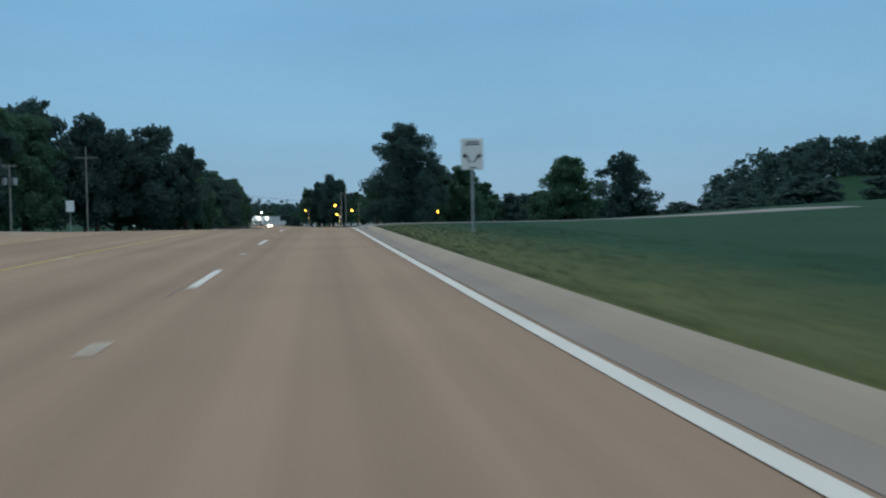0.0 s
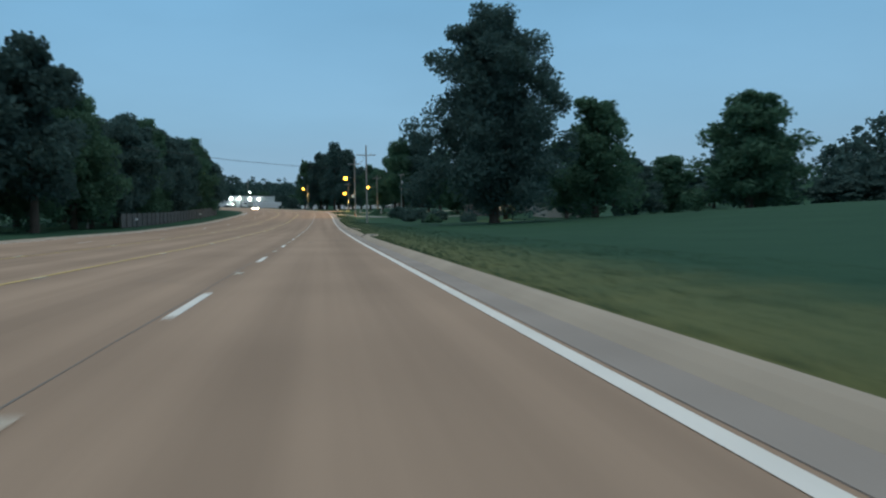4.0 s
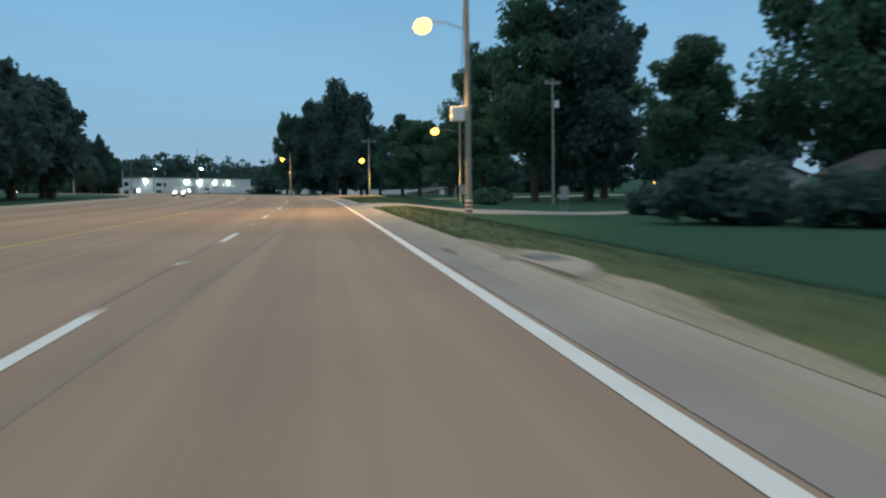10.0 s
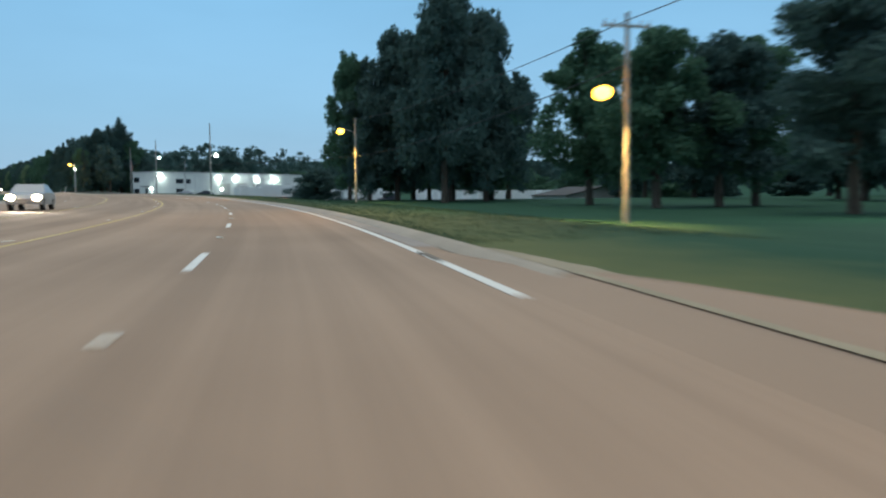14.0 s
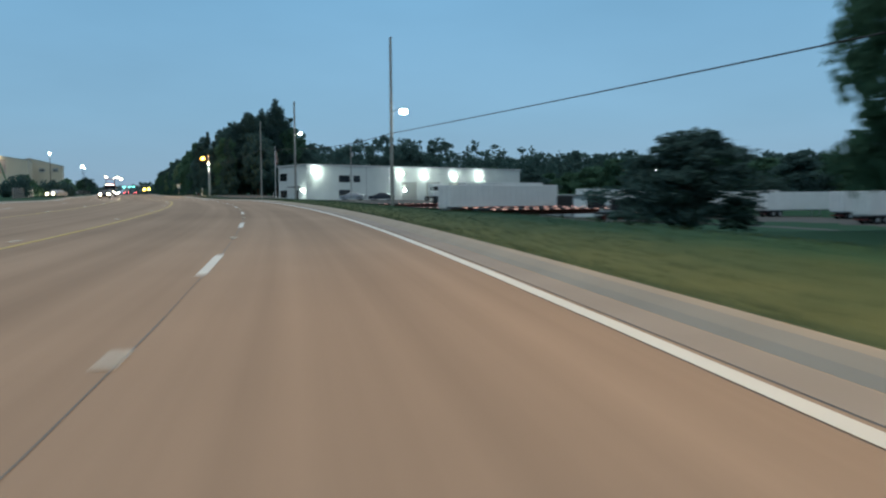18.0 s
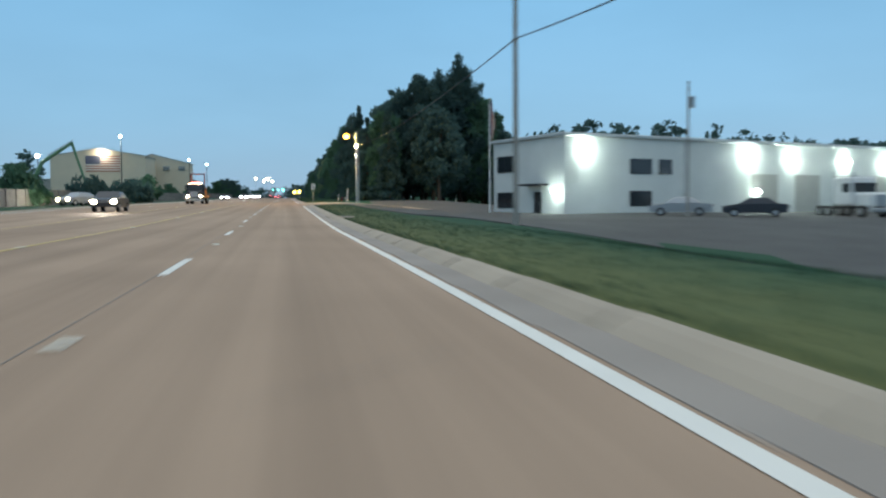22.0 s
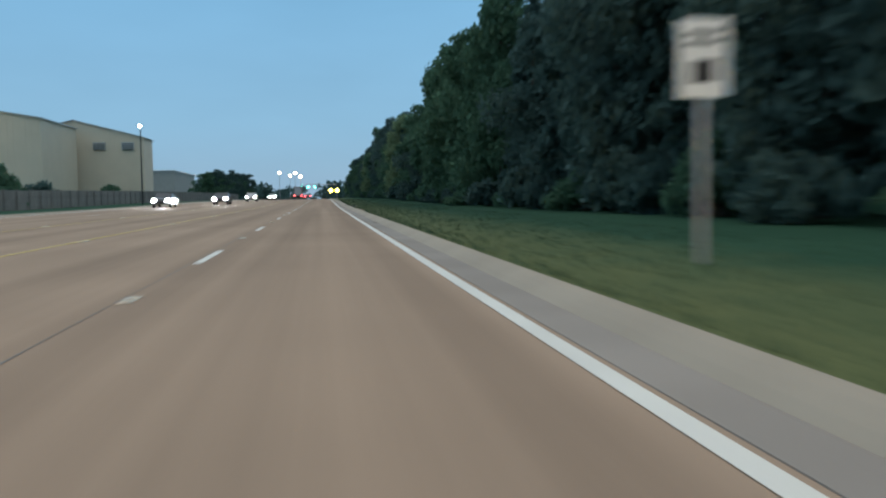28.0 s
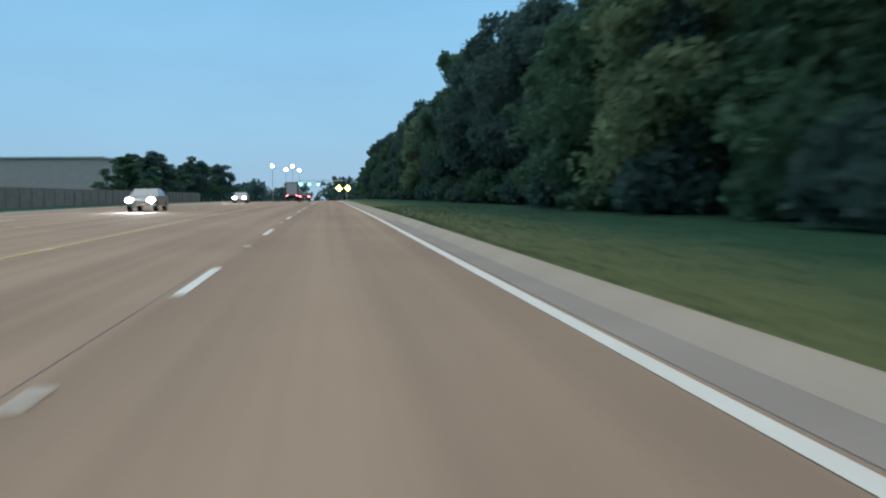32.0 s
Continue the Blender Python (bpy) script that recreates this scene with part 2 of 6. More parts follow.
def let_through(m, share):
    """Leaves let part of the daylight through."""
    n, k = m.node_tree.nodes, m.node_tree.links
    b, out = n["Principled BSDF"], n["Material Output"]
    thin, mix = n.new("ShaderNodeBsdfTranslucent"), n.new("ShaderNodeMixShader")
    mix.inputs["Fac"].default_value = share
    k.new(b.inputs["Base Color"].links[0].from_socket, thin.inputs["Color"])
    k.new(b.outputs["BSDF"], mix.inputs[1])
    k.new(thin.outputs["BSDF"], mix.inputs[2])
    k.new(mix.outputs["Shader"], out.inputs["Surface"])


BARK = material("bark", (0.075, 0.058, 0.045), 0.95, vary=0.4, size=0.4, bump=0.8, fine=8)
LEAF_A = material("leaf_oak", (0.076, 0.132, 0.120), 0.8, vary=0.25, size=2, island=0.4, spec=0.1)
LEAF_B = material("leaf_ash", (0.084, 0.165, 0.105), 0.8, vary=0.25, size=2, island=0.4, spec=0.1)
# willow green raised past foliage tone; headlight brightness is in the colour
LEAF_C = material("leaf_willow_lit", (0.19, 0.27, 0.155), 0.8, vary=0.25, size=2, island=0.4, spec=0.1)
NEEDLE = material("needle", (0.062, 0.112, 0.104), 0.8, vary=0.25, size=2, island=0.4, spec=0.1)
for m in (LEAF_A, LEAF_B, LEAF_C, NEEDLE):
    let_through(m, 0.4)
RED_BAND = material("red_reflector", (0.45, 0.06, 0.05), 0.4, vary=0.1)
POLE_WOOD = material("weathered_pole", (0.30, 0.285, 0.26), 0.9, vary=0.3, size=0.5, bump=0.5, fine=10)
STEEL = material("galvanised_steel", (0.42, 0.43, 0.44), 0.45, metal=0.8, vary=0.15, size=0.6)
DARK_METAL = material("dark_metal", (0.03, 0.03, 0.033), 0.5, metal=0.4, vary=0.2)
WIRE = material("wire", (0.02, 0.02, 0.022), 0.6)
SIGN_WHITE = material("sign_white", (0.78, 0.78, 0.76), 0.4, vary=0.05)
SIGN_BLACK = material("sign_black", (0.02, 0.02, 0.02), 0.5, vary=0.1)
SIDING = material("white_siding", (0.60, 0.61, 0.58), 0.5, vary=0.10, size=2)
TAN_SIDING = material("tan_siding", (0.62, 0.54, 0.41), 0.55, vary=0.08, size=3)
ROOF_METAL = material("roof_metal", (0.45, 0.46, 0.45), 0.4, metal=0.5, vary=0.12, size=2)
GLASS_DARK = material("window_glass", (0.02, 0.025, 0.03), 0.08, vary=0.1, spec=0.6)
TRAILER_WHITE = material("trailer_white", (0.70, 0.70, 0.68), 0.5, vary=0.12, size=2)
RUBBER = material("tyre_rubber", (0.02, 0.02, 0.02), 0.85, vary=0.2)
GLOW_SODIUM = glow("sodium_glow", (1.0, 0.42, 0.035), 13)
GLOW_WHITE = glow("white_glow", (0.80, 1.0, 0.92), 60)


# ---- mesh helpers ----
def mesh_of(name, verts, faces, mat, smooth_faces=False):
    me = bpy.data.meshes.new(name)
    me.from_pydata([tuple(map(float, v)) for v in verts], [], [tuple(map(int, q)) for q in faces])
    me.materials.append(mat)
    if smooth_faces:
        me.polygons.foreach_set("use_smooth", [True] * len(me.polygons))
    me.update()
    return me


def part(name, bm, mat, parent=None, label=""):
    """Link a bmesh or a mesh as one object, under a thing or a part."""
    if isinstance(bm, bmesh.types.BMesh):
        me = bpy.data.meshes.new(name)
        bm.to_mesh(me)
        bm.free()
        me.materials.append(mat)
    else:
        me = bm
    ob = new(name, me)
    if parent:
        ob.parent = parent
    if label:
        ob["label"] = label
    return ob


def box(bm, x0, x1, y0, y1, z0, z1, bevel=0.0):
    m = Matrix.Translation(((x0 + x1) / 2, (y0 + y1) / 2, (z0 + z1) / 2)) @ Matrix.Diagonal((x1 - x0, y1 - y0, z1 - z0, 1))
    got = bmesh.ops.create_cube(bm, size=1, matrix=m)["verts"]
    if bevel:
        bmesh.ops.bevel(bm, geom=list({e for v in got for e in v.link_edges}), offset=bevel, segments=1, affect="EDGES")
    return bm


def rod(bm, a, b, r0, r1=None, sides=8):
    a, b = Vector(a), Vector(b)
    d = b - a
    m = Matrix.Translation((a + b) / 2) @ d.to_track_quat("Z", "Y").to_matrix().to_4x4()
    bmesh.ops.create_cone(bm, cap_ends=True, segments=sides, radius1=r0, radius2=r0 if r1 is None else r1, depth=d.length, matrix=m)
    return bm


def ball(bm, c, r, sx=1, sy=1, sz=1, sub=2):
    bmesh.ops.create_icosphere(bm, subdivisions=sub, radius=r, matrix=Matrix.Translation(c) @ Matrix.Diagonal((sx, sy, sz, 1)))
    return bm


def B():
    return bmesh.new()


def thing(name, m, label, category, group=""):
    ob = new(name)
    ob.empty_display_size = 0.2
    ob.matrix_world = m
    return tagged(ob, label, category, group)


def edge_shift(s):
    """The carriageway swings a little wide of its plan line through the bend."""
    return np.interp(s, (270, 310, 495, 530), (0.0, 0.5, 0.5, 0.0))


def strip(name, ss, us, heights, mat, parent=None):
    """A sheet over stations ss and offsets us; heights(s, u) above the road."""
    ss, us = np.asarray(ss, float), np.asarray(us, float)
    S, U = np.meshgrid(ss, us, indexing="ij")
    a = np.interp(S, ST, RA)
    z = road_z(S) + heights(S, U)
    U = U + edge_shift(S) * np.interp(U, (-12, -8, 2.3, 6.5), (0, 1, 1, 0))
    near = np.clip(U, -200, 450)
    far = U - near
    v = np.stack([np.interp(S, ST, RX) + near * np.cos(a) + far * 0.993, np.interp(S, ST, RY) + near * np.sin(a) + far * 0.118, z], -1).reshape(-1, 3)
    n = len(us)
    i = (np.arange(len(ss) - 1)[:, None] * n + np.arange(n - 1)).ravel()
    q = np.stack([i, i + 1, i + n + 1, i + n], 1)
    me = mesh_of(name, v, q, mat, True)
    flat = np.stack([np.repeat(us[None, :], len(ss), 0), np.repeat(ss[:, None], n, 1)], -1).reshape(-1, 2)
    corner = np.zeros(len(me.loops), dtype=np.int32)
    me.loops.foreach_get("vertex_index", corner)
    me.uv_layers.new(name="along").data.foreach_set("uv", flat[corner].astype(np.float32).ravel())
    return part(name, me, mat, parent)


# ---- land and road ----
US = [-3500, -1800, -900, -440, -300, -220, -160, -120, -90, -70, -55, -42, -34, -28, -24, -21.8, -21.2, -20.9, 0.78, 0.90, 1.3, 2.2, 3.2, 4.5, 6.5, 9, 12, 16, 22, 30, 40, 55, 75, 100, 140, 200, 225, 260, 300, 450, 700, 1400, 3500]
SSG = np.concatenate([[-399.0], np.arange(-300, -60, 20), np.arange(-60, 960, 3.0), np.arange(960, 2500, 20)])


def land_height(S, U):
    h = side(S, U)
    under = (U > -21) & (U < 0.84)
    bumps = 0.018 * np.sin(S * 0.7 + U * 1.3) * np.sin(U * 0.9 - S * 0.33) * smooth(1.5, 4, np.where(U > 0, U, -U - 20))
    bed = 0.14 * smooth(5.0, 7.5, U) * (1 - smooth(86, 89, U)) * smooth(538, 552, S) * (1 - smooth(596, 620, S))
    return np.where(under, -0.2, h + bumps - bed)


ground = tagged(strip("ground", SSG, US, land_height, GRASS_LAND), "mown green grass land rolling beside the road", "ground", kind="structure")
SSR = np.concatenate([np.arange(-300, -60, 10), np.arange(-60, 960, 2.0), np.arange(960, 2500, 20)])
road = tagged(strip("road", SSR, [-20.3, -18, -15, -11.6, -7.4, -3.5, -1.8, 0, 0.5], lambda S, U: 0 * S, ASPHALT),
              "worn greyish-brown asphalt five-lane road", "road", kind="structure")


def painted(name, s0, s1, u, w, mat, label, parent=road, gap=4, us=None):
    ss = np.linspace(s0, s1, max(2, int((s1 - s0) / gap) + 1))
    shift = (lambda s: 0 * s) if us is None else us
    S = np.repeat(ss[:, None], 2, 1)
    U = np.repeat([[u - w / 2, u + w / 2]], len(ss), 0) + shift(S)
    a = np.interp(S, ST, RA)
    v = np.stack([np.interp(S, ST, RX) + U * np.cos(a), np.interp(S, ST, RY) + U * np.sin(a), road_z(S) + 0.006], -1).reshape(-1, 3)
    i = np.arange(len(ss) - 1) * 2
    ob = part(name, mesh_of(name, v, np.stack([i, i + 1, i + 3, i + 2], 1), mat), mat, parent)
    ob["label"] = label
    return ob


painted("edge_line", -100, 313, 0, 0.15, PAINT_WHITE, "white painted edge line", us=edge_shift)
painted("edge_line", 332, 586, 0, 0.15, PAINT_WHITE, "white painted edge line", us=edge_shift)
painted("edge_line", 611, 1060, 0, 0.15, PAINT_WHITE, "white painted edge line")
painted("edge_line", -100, 1060, -19.9, 0.15, PAINT_WHITE, "white painted edge line")
painted("centre_line", -100, 1060, -7.4, 0.11, PAINT_YELLOW, "faded yellow painted line", us=edge_shift)
painted("centre_line", -100, 1060, -11.8, 0.11, PAINT_YELLOW, "faded yellow painted line")
DASH_N = (-9, 0, 5, 10, 11, 14, 15, 16, 18, 20, 22, 24, 26, 31, 33, 35, 36, 38, 40, 42, 44, 52, 54, 58, 84)
DASH_S = (-101, 11.3, 75.9, 138.5, 150.4, 187.2, 199.5, 212.2, 235.9, 260.9, 285.5, 310, 335.5, 399.9, 425.3, 450.4, 463.5, 489.3, 515.4,
          541.2, 565.9, 663.5, 687.9, 736, 1050)


def lane_u(s):
    return np.interp(s, (270, 310, 500, 541), (-3.48, -2.97, -2.97, -3.52))


def marker_mesh():
    bm = box(B(), -0.05, 0.05, -0.05, 0.05, 0.0, 0.02, 0.008)
    me = bpy.data.meshes.new("marker")
    bm.to_mesh(me)
    bm.free()
    me.materials.append(REFLECTOR)
    return me


MARKER = marker_mesh()
for k in range(-9, 84):
    s = float(np.interp(k, DASH_N, DASH_S))
    if not 598 < s < 621:
        painted("lane_dash", s, s + 3.1, 0, 0.13, PAINT_WHITE, "white painted lane dash", gap=3.1, us=lane_u)
    if k % 2 == 0:
        painted("lane_dash", s + 2, s + 5.1, -15.6, 0.13, PAINT_WHITE, "white painted lane dash", gap=3.1)
    for u in (float(lane_u(s)), -7.25, -11.95):
        ob = part("lane_marker", MARKER, REFLECTOR, road)
        ob.matrix_world = along(s + 7.6, u, 0.006, land=False, scale=(1.6, 1.5, 1))


def place_of(co):
    """Station and offset of a world place."""
    i = int(np.hypot(RX - co.x, RY - co.y).argmin())
    dx, dy, a = co.x - RX[i], co.y - RY[i], RA[i]
    return ST[i] - math.sin(a) * dx + math.cos(a) * dy, math.cos(a) * dx + math.sin(a) * dy


def near_road(co):
    return place_of(co)[1]


def patch(name, pts, h, mat, label, category="driveway"):
    """A flat paved piece whose outline is given in (s, u), laid on the land."""
    bm = B()
    vs = [bm.verts.new(at(s, u, 0)) for s, u in pts]
    f = bm.faces.new(vs)
    bmesh.ops.triangulate(bm, faces=[f])
    for _ in range(7):
        long = [e for e in bm.edges if e.calc_length() > (0.8 if near_road(e.verts[0].co) < 4 else 2.2)]
        if long:
            bmesh.ops.subdivide_edges(bm, edges=long, cuts=1)
            bmesh.ops.triangulate(bm, faces=bm.faces[:])
    for v in bm.verts:
        s, u = place_of(v.co)
        u -= float(edge_shift(s) * np.interp(u, (2.3, 6.5), (1, 0)))
        lift = float(side(np.float64(s), np.float64(max(u, 1.15)))) + h
        v.co.z = float(road_z(s)) + 0.005 + (lift - 0.005) * min(1, max(0, (u - 0.4) / 0.7))
    bmesh.ops.recalc_face_normals(bm, faces=bm.faces[:])
    if sum(f.normal.z for f in bm.faces) < 0:
        bmesh.ops.reverse_faces(bm, faces=bm.faces[:])
    rim = bmesh.ops.extrude_edge_only(bm, edges=[e for e in bm.edges if e.is_boundary])["geom"]
    bmesh.ops.translate(bm, vec=(0, 0, -0.2), verts=[g for g in rim if isinstance(g, bmesh.types.BMVert)])
    return tagged(part(name, bm, mat), label, category, kind="structure")


def mouth(name, rows, h, mat, label, category="driveway"):
    """A paved way joining the road: rows of (u, first s, last s), laid on the land."""
    top = np.array(rows, float)
    uu = np.unique(np.concatenate([top[:, 0], np.arange(top[0, 0], min(3, top[-1, 0]), 0.2), np.arange(3, top[-1, 0], 1.0)]))
    uu = uu[(uu >= top[0, 0]) & (uu <= top[-1, 0])]
    k = np.concatenate([[0], np.linspace(0, 1, 25), [1]])[None, :]
    s0, s1 = np.interp(uu, top[:, 0], top[:, 1])[:, None], np.interp(uu, top[:, 0], top[:, 2])[:, None]
    S, U = s0 + (s1 - s0) * k, np.repeat(uu[:, None], 27, 1)
    a = np.interp(S, ST, RA)
    flat = U - edge_shift(S) * np.interp(U, (2.3, 6.5), (1, 0))
    z = 0.005 + (side(S, np.maximum(flat, 1.15)) + h - 0.005) * np.clip((flat - 0.4) / 0.7, 0, 1)
    if rows[0][0] < 1:
        z[0] = -0.012
    z[:, [0, -1]] -= 0.25
    v = np.stack([np.interp(S, ST, RX) + U * np.cos(a), np.interp(S, ST, RY) + U * np.sin(a), road_z(S) + z], -1).reshape(-1, 3)
    i = (np.arange(len(uu) - 1)[:, None] * 27 + np.arange(26)).ravel()
    me = mesh_of(name, v, np.stack([i, i + 27, i + 28, i + 1], 1), mat, True)
    if me.polygons[5].normal.z < 0:
        me.flip_normals()
    return tagged(part(name, me, mat), label, category, kind="structure")

mouth("driveway", [(0.4, 40, 67), (1.2, 43, 65), (1.7, 44.2, 63.9), (3.2, 45.3, 59.8), (4.2, 45.6, 57.2), (5.4, 45.7, 56.3), (9, 45.9, 56), (32, 47, 57)], 0.05, DRIVE, "pale concrete driveway mouth across the grass")
mouth("driveway", [(0.4, 267.5, 282), (0.7, 268.7, 280), (1.0, 269.4, 278.5), (1.4, 270.3, 277.2), (1.9, 270.9, 276), (2.6, 271.3, 275.1), (4.5, 271.8, 274.8), (10, 272.3, 276), (40, 275, 279)], 0.05, DRIVE, "pale concrete driveway between the lawns")
mouth("turnout", [(0.6, 303, 341), (1.3, 306, 333.5), (1.95, 308.8, 331.5), (2.3, 309.8, 329.4), (2.8, 310.2, 327.5), (4.5, 310.9, 324.5), (5.6, 314, 323)], 0.05, ASPHALT, "worn brownish asphalt turnout widening the road", "turnout")
mouth("side_lane", [(5.5, 313.9, 323.2), (9, 319.5, 329), (14, 326, 335.5), (16, 328, 338), (32, 338, 349), (60, 352, 362)], 0.055, LANE_DIRT, "pale gravel lane leading off between the lawns", "lane")
mouth("yard_apron", [(0.4, 583, 614), (1.7, 587, 608.5), (2.5, 588, 607), (3.6, 589, 604.5), (5.2, 589.4, 603), (8, 590, 605), (10, 590.8, 606), (14, 592, 606)], 0.06, APRON, "worn brownish concrete yard entrance")
patch("lot", [(480, 12), (530, 9), (545, 4.7), (566, 4.2), (587, 4.2), (590, 6), (607, 9), (640, 12), (640, 90), (480, 90)], 0.035, GRAVEL, "dark wet asphalt truck lot", "lot")
WATER = material("standing_water", (0.03, 0.035, 0.04), 0.06, vary=0.1, spec=0.7)
for pts in ([(572, 4.75), (573.4, 4.9), (573.2, 5.3), (572, 5.2)], [(571.6, 5.2), (572.2, 6.2), (571.9, 7.3), (570.6, 7.2), (569.6, 5.9), (570.4, 5.2)], [(581, 8.5), (582, 10), (581.5, 12), (580.4, 11), (580.2, 9)]):
    patch("puddle", pts, 0.05, WATER, "shallow rain puddle on the dark lot", "puddle")

# concrete gutter: a grey pan beside the edge line and a pale rolled kerb, slab by slab
def slab(name, prof, mat):
    bm = B()
    a = [bm.verts.new((u, -1.492, z)) for u, z in prof]
    b = [bm.verts.new((u, 1.492, z)) for u, z in prof]
    n = len(prof)
    for i in range(n):
        j = (i + 1) % n
        bm.faces.new((a[i], b[i], b[j], a[j]))
    bm.faces.new(a)
    bm.faces.new(b[::-1])
    bmesh.ops.recalc_face_normals(bm, faces=bm.faces[:])
    me = bpy.data.meshes.new(name)
    bm.to_mesh(me)
    bm.free()
    me.materials.append(mat)
    return me


PAN = slab("gutter_pan", [(0.13, 0.008), (0.50, 0.006), (0.55, -0.004), (0.55, -0.1), (0.13, -0.1)], GUTTER)
LIP = slab("kerb_stone", [(0.555, -0.006), (0.64, 0.045), (0.77, 0.10), (0.86, 0.114), (0.915, 0.112), (0.92, -0.1), (0.555, -0.1)], CONCRETE)
kerb = tagged(new("kerb"), "pale rolled concrete kerb and grey gutter along the road", "kerb", kind="structure")
kerb.matrix_world = Matrix.Identity(4)
gaps = ((42.5, 63.5), (268.4, 279.6), (305.5, 332), (585.5, 609.5))
for k in range(-4, 252):
    s = k * 3.0 + 1.5
    low = any(a < s < b for a, b in gaps)
    slope = math.degrees(math.atan2(float(road_z(s + 1.5) - road_z(s - 1.5)), 3))
    m = pose(*at(s, float(edge_shift(s)), 0), slope, 0, turn_at(s))
    if not (303 < s < 338 or 588 < s < 607):
        part("gutter_pan", PAN, GUTTER, kerb).matrix_world = m
    if not low:
        part("kerb_stone", LIP, CONCRETE, kerb).matrix_world = m
part("kerb_stone", LIP, CONCRETE, kerb).matrix_world = pose(*at(267.85, float(edge_shift(267.85)), 0), 0, 0, turn_at(267.85)) @ Matrix.Diagonal((1, 0.56, 1, 1))
rest = strip("gutter_far", np.concatenate([np.arange(-300, -12, 10), [-12]]), [0.3, 0.57, 0.8, 0.93], lambda S, U: np.where(U > 0.7, 0.11, 0.004), CONCRETE, kerb)
rest = strip("gutter_far", np.concatenate([np.arange(756, 1060, 6)]), [0.3, 0.57, 0.8, 0.93], lambda S, U: np.where(U > 0.7, 0.11, 0.004), CONCRETE, kerb)
rest = strip("gutter_left", np.concatenate([np.arange(-300, 1060, 6)]), [-21.0, -20.9, -20.85, -20.3], lambda S, U: np.where(U < -20.87, 0.12, -0.01), CONCRETE, kerb)


# ---- trees ----
def leaves(rng, centres, radii, count, size, flat=0.75, droop=0.0):
    """Leaf sprays scattered in clumps: returns verts and quads."""
    c = np.repeat(np.asarray(centres), count, 0)
    r = np.repeat(np.asarray(radii), count)[:, None]
    d = rng.normal(size=(len(c), 3))
    d /= np.linalg.norm(d, axis=1)[:, None]
    p = c + d * r * rng.uniform(0.35, 1.05, (len(c), 1)) * np.array([1, 1, flat])
    p[:, 2] -= droop * np.abs(rng.normal(size=len(c)))
    a = rng.normal(size=(len(c), 3))
    a /= np.linalg.norm(a, axis=1)[:, None]
    b = np.cross(a, rng.normal(size=(len(c), 3)))
    b /= np.linalg.norm(b, axis=1)[:, None]
    s = size * rng.uniform(0.6, 1.4, (len(c), 1))
    v = np.stack([p - a * s, p + b * s * 0.55, p + a * s, p - b * s * 0.55], 1).reshape(-1, 3)
    return v, np.arange(len(v)).reshape(-1, 4)


def numpy_mesh(name, v, q, mat):
    me = bpy.data.meshes.new(name)
    me.vertices.add(len(v))
    me.vertices.foreach_set("co", np.ascontiguousarray(v, dtype=np.float32).ravel())
    me.loops.add(q.size)
    me.loops.foreach_set("vertex_index", np.ascontiguousarray(q, dtype=np.int32).ravel())
    me.polygons.add(len(q))
    me.polygons.foreach_set("loop_start", np.arange(len(q), dtype=np.int32) * 4)
    me.materials.append(mat)
    me.update(calc_edges=True)
    me.validate()
    return me


def broadleaf(seed, mat, puffs=46, count=180, size=0.34, low=1.6, wide=0.42, taper=1.0, ragged=0.22):
    """A 15 m broadleaf tree with 11 m spread: trunk with limbs, and a crown of overlapping leafy puffs."""
    rng = np.random.default_rng(seed)
    base = max(0.9, low + 1.2)
    ph = rng.uniform(0, 6.283, 3)
    centres, radii = [], []
    for k in range(puffs):
        f = ((k + 0.5) / puffs) ** 0.9
        ang = k * 2.39996 + rng.normal(0, 0.3)
        g = abs((f - wide) / (1.04 - wide if f > wide else wide + 0.42))
        reach = 4.35 * max(0.05, 1 - g ** (2.1 * taper)) ** 0.62
        reach *= 1 + ragged * math.sin(2 * ang + ph[0] + 3 * f) + 0.6 * ragged * math.sin(3 * ang + ph[1] - 5 * f)
        l = reach * rng.uniform(0.55, 1.0) if k % 3 else reach * rng.uniform(0.1, 0.5)
        centres.append((math.cos(ang) * l, math.sin(ang) * l, base + 0.7 + (12.4 - base) * f + rng.normal(0, 0.35)))
        radii.append(rng.uniform(1.25, 2.05) * (1 - 0.3 * f))
    main = list(centres)
    for k in range(puffs):
        i = rng.integers(puffs)
        d = rng.normal(size=3)
        d /= np.linalg.norm(d)
        d[2] = abs(d[2]) * 0.8 if f > 0.3 else d[2]
        centres.append(np.array(centres[i]) + d * radii[i] * rng.uniform(0.8, 1.15))
        radii.append(rng.uniform(0.45, 0.85))
    n = np.maximum(6, (count * np.minimum(1, np.array(radii) / 1.5) ** 1.7)).astype(int)
    c, r = np.repeat(np.array(centres), n, 0), np.repeat(np.array(radii), n)
    v, q = leaves(rng, c, r, 1, size, 0.8)
    crown = numpy_mesh("crown", v, q, mat)
    bm = B()
    rod(bm, (0, 0, -0.4), (0.1, 0.05, 2.6), 0.40, 0.30, 10)
    rod(bm, (0.1, 0.05, 2.6), (0.2, -0.1, 9.5), 0.30, 0.10, 8)
    for i in range(0, puffs, 3):
        tip = Vector(main[i])
        start = Vector((0.1, 0.0, max(1.2, min(8.5, tip.z * 0.62))))
        mid = start.lerp(tip, 0.5) + Vector((0, 0, 0.4))
        rod(bm, start, mid, 0.13, 0.08, 6)
        rod(bm, mid, tip, 0.08, 0.03, 5)
    me = bpy.data.meshes.new("trunk")
    bm.to_mesh(me)
    bm.free()
    me.materials.append(BARK)
    return me, crown


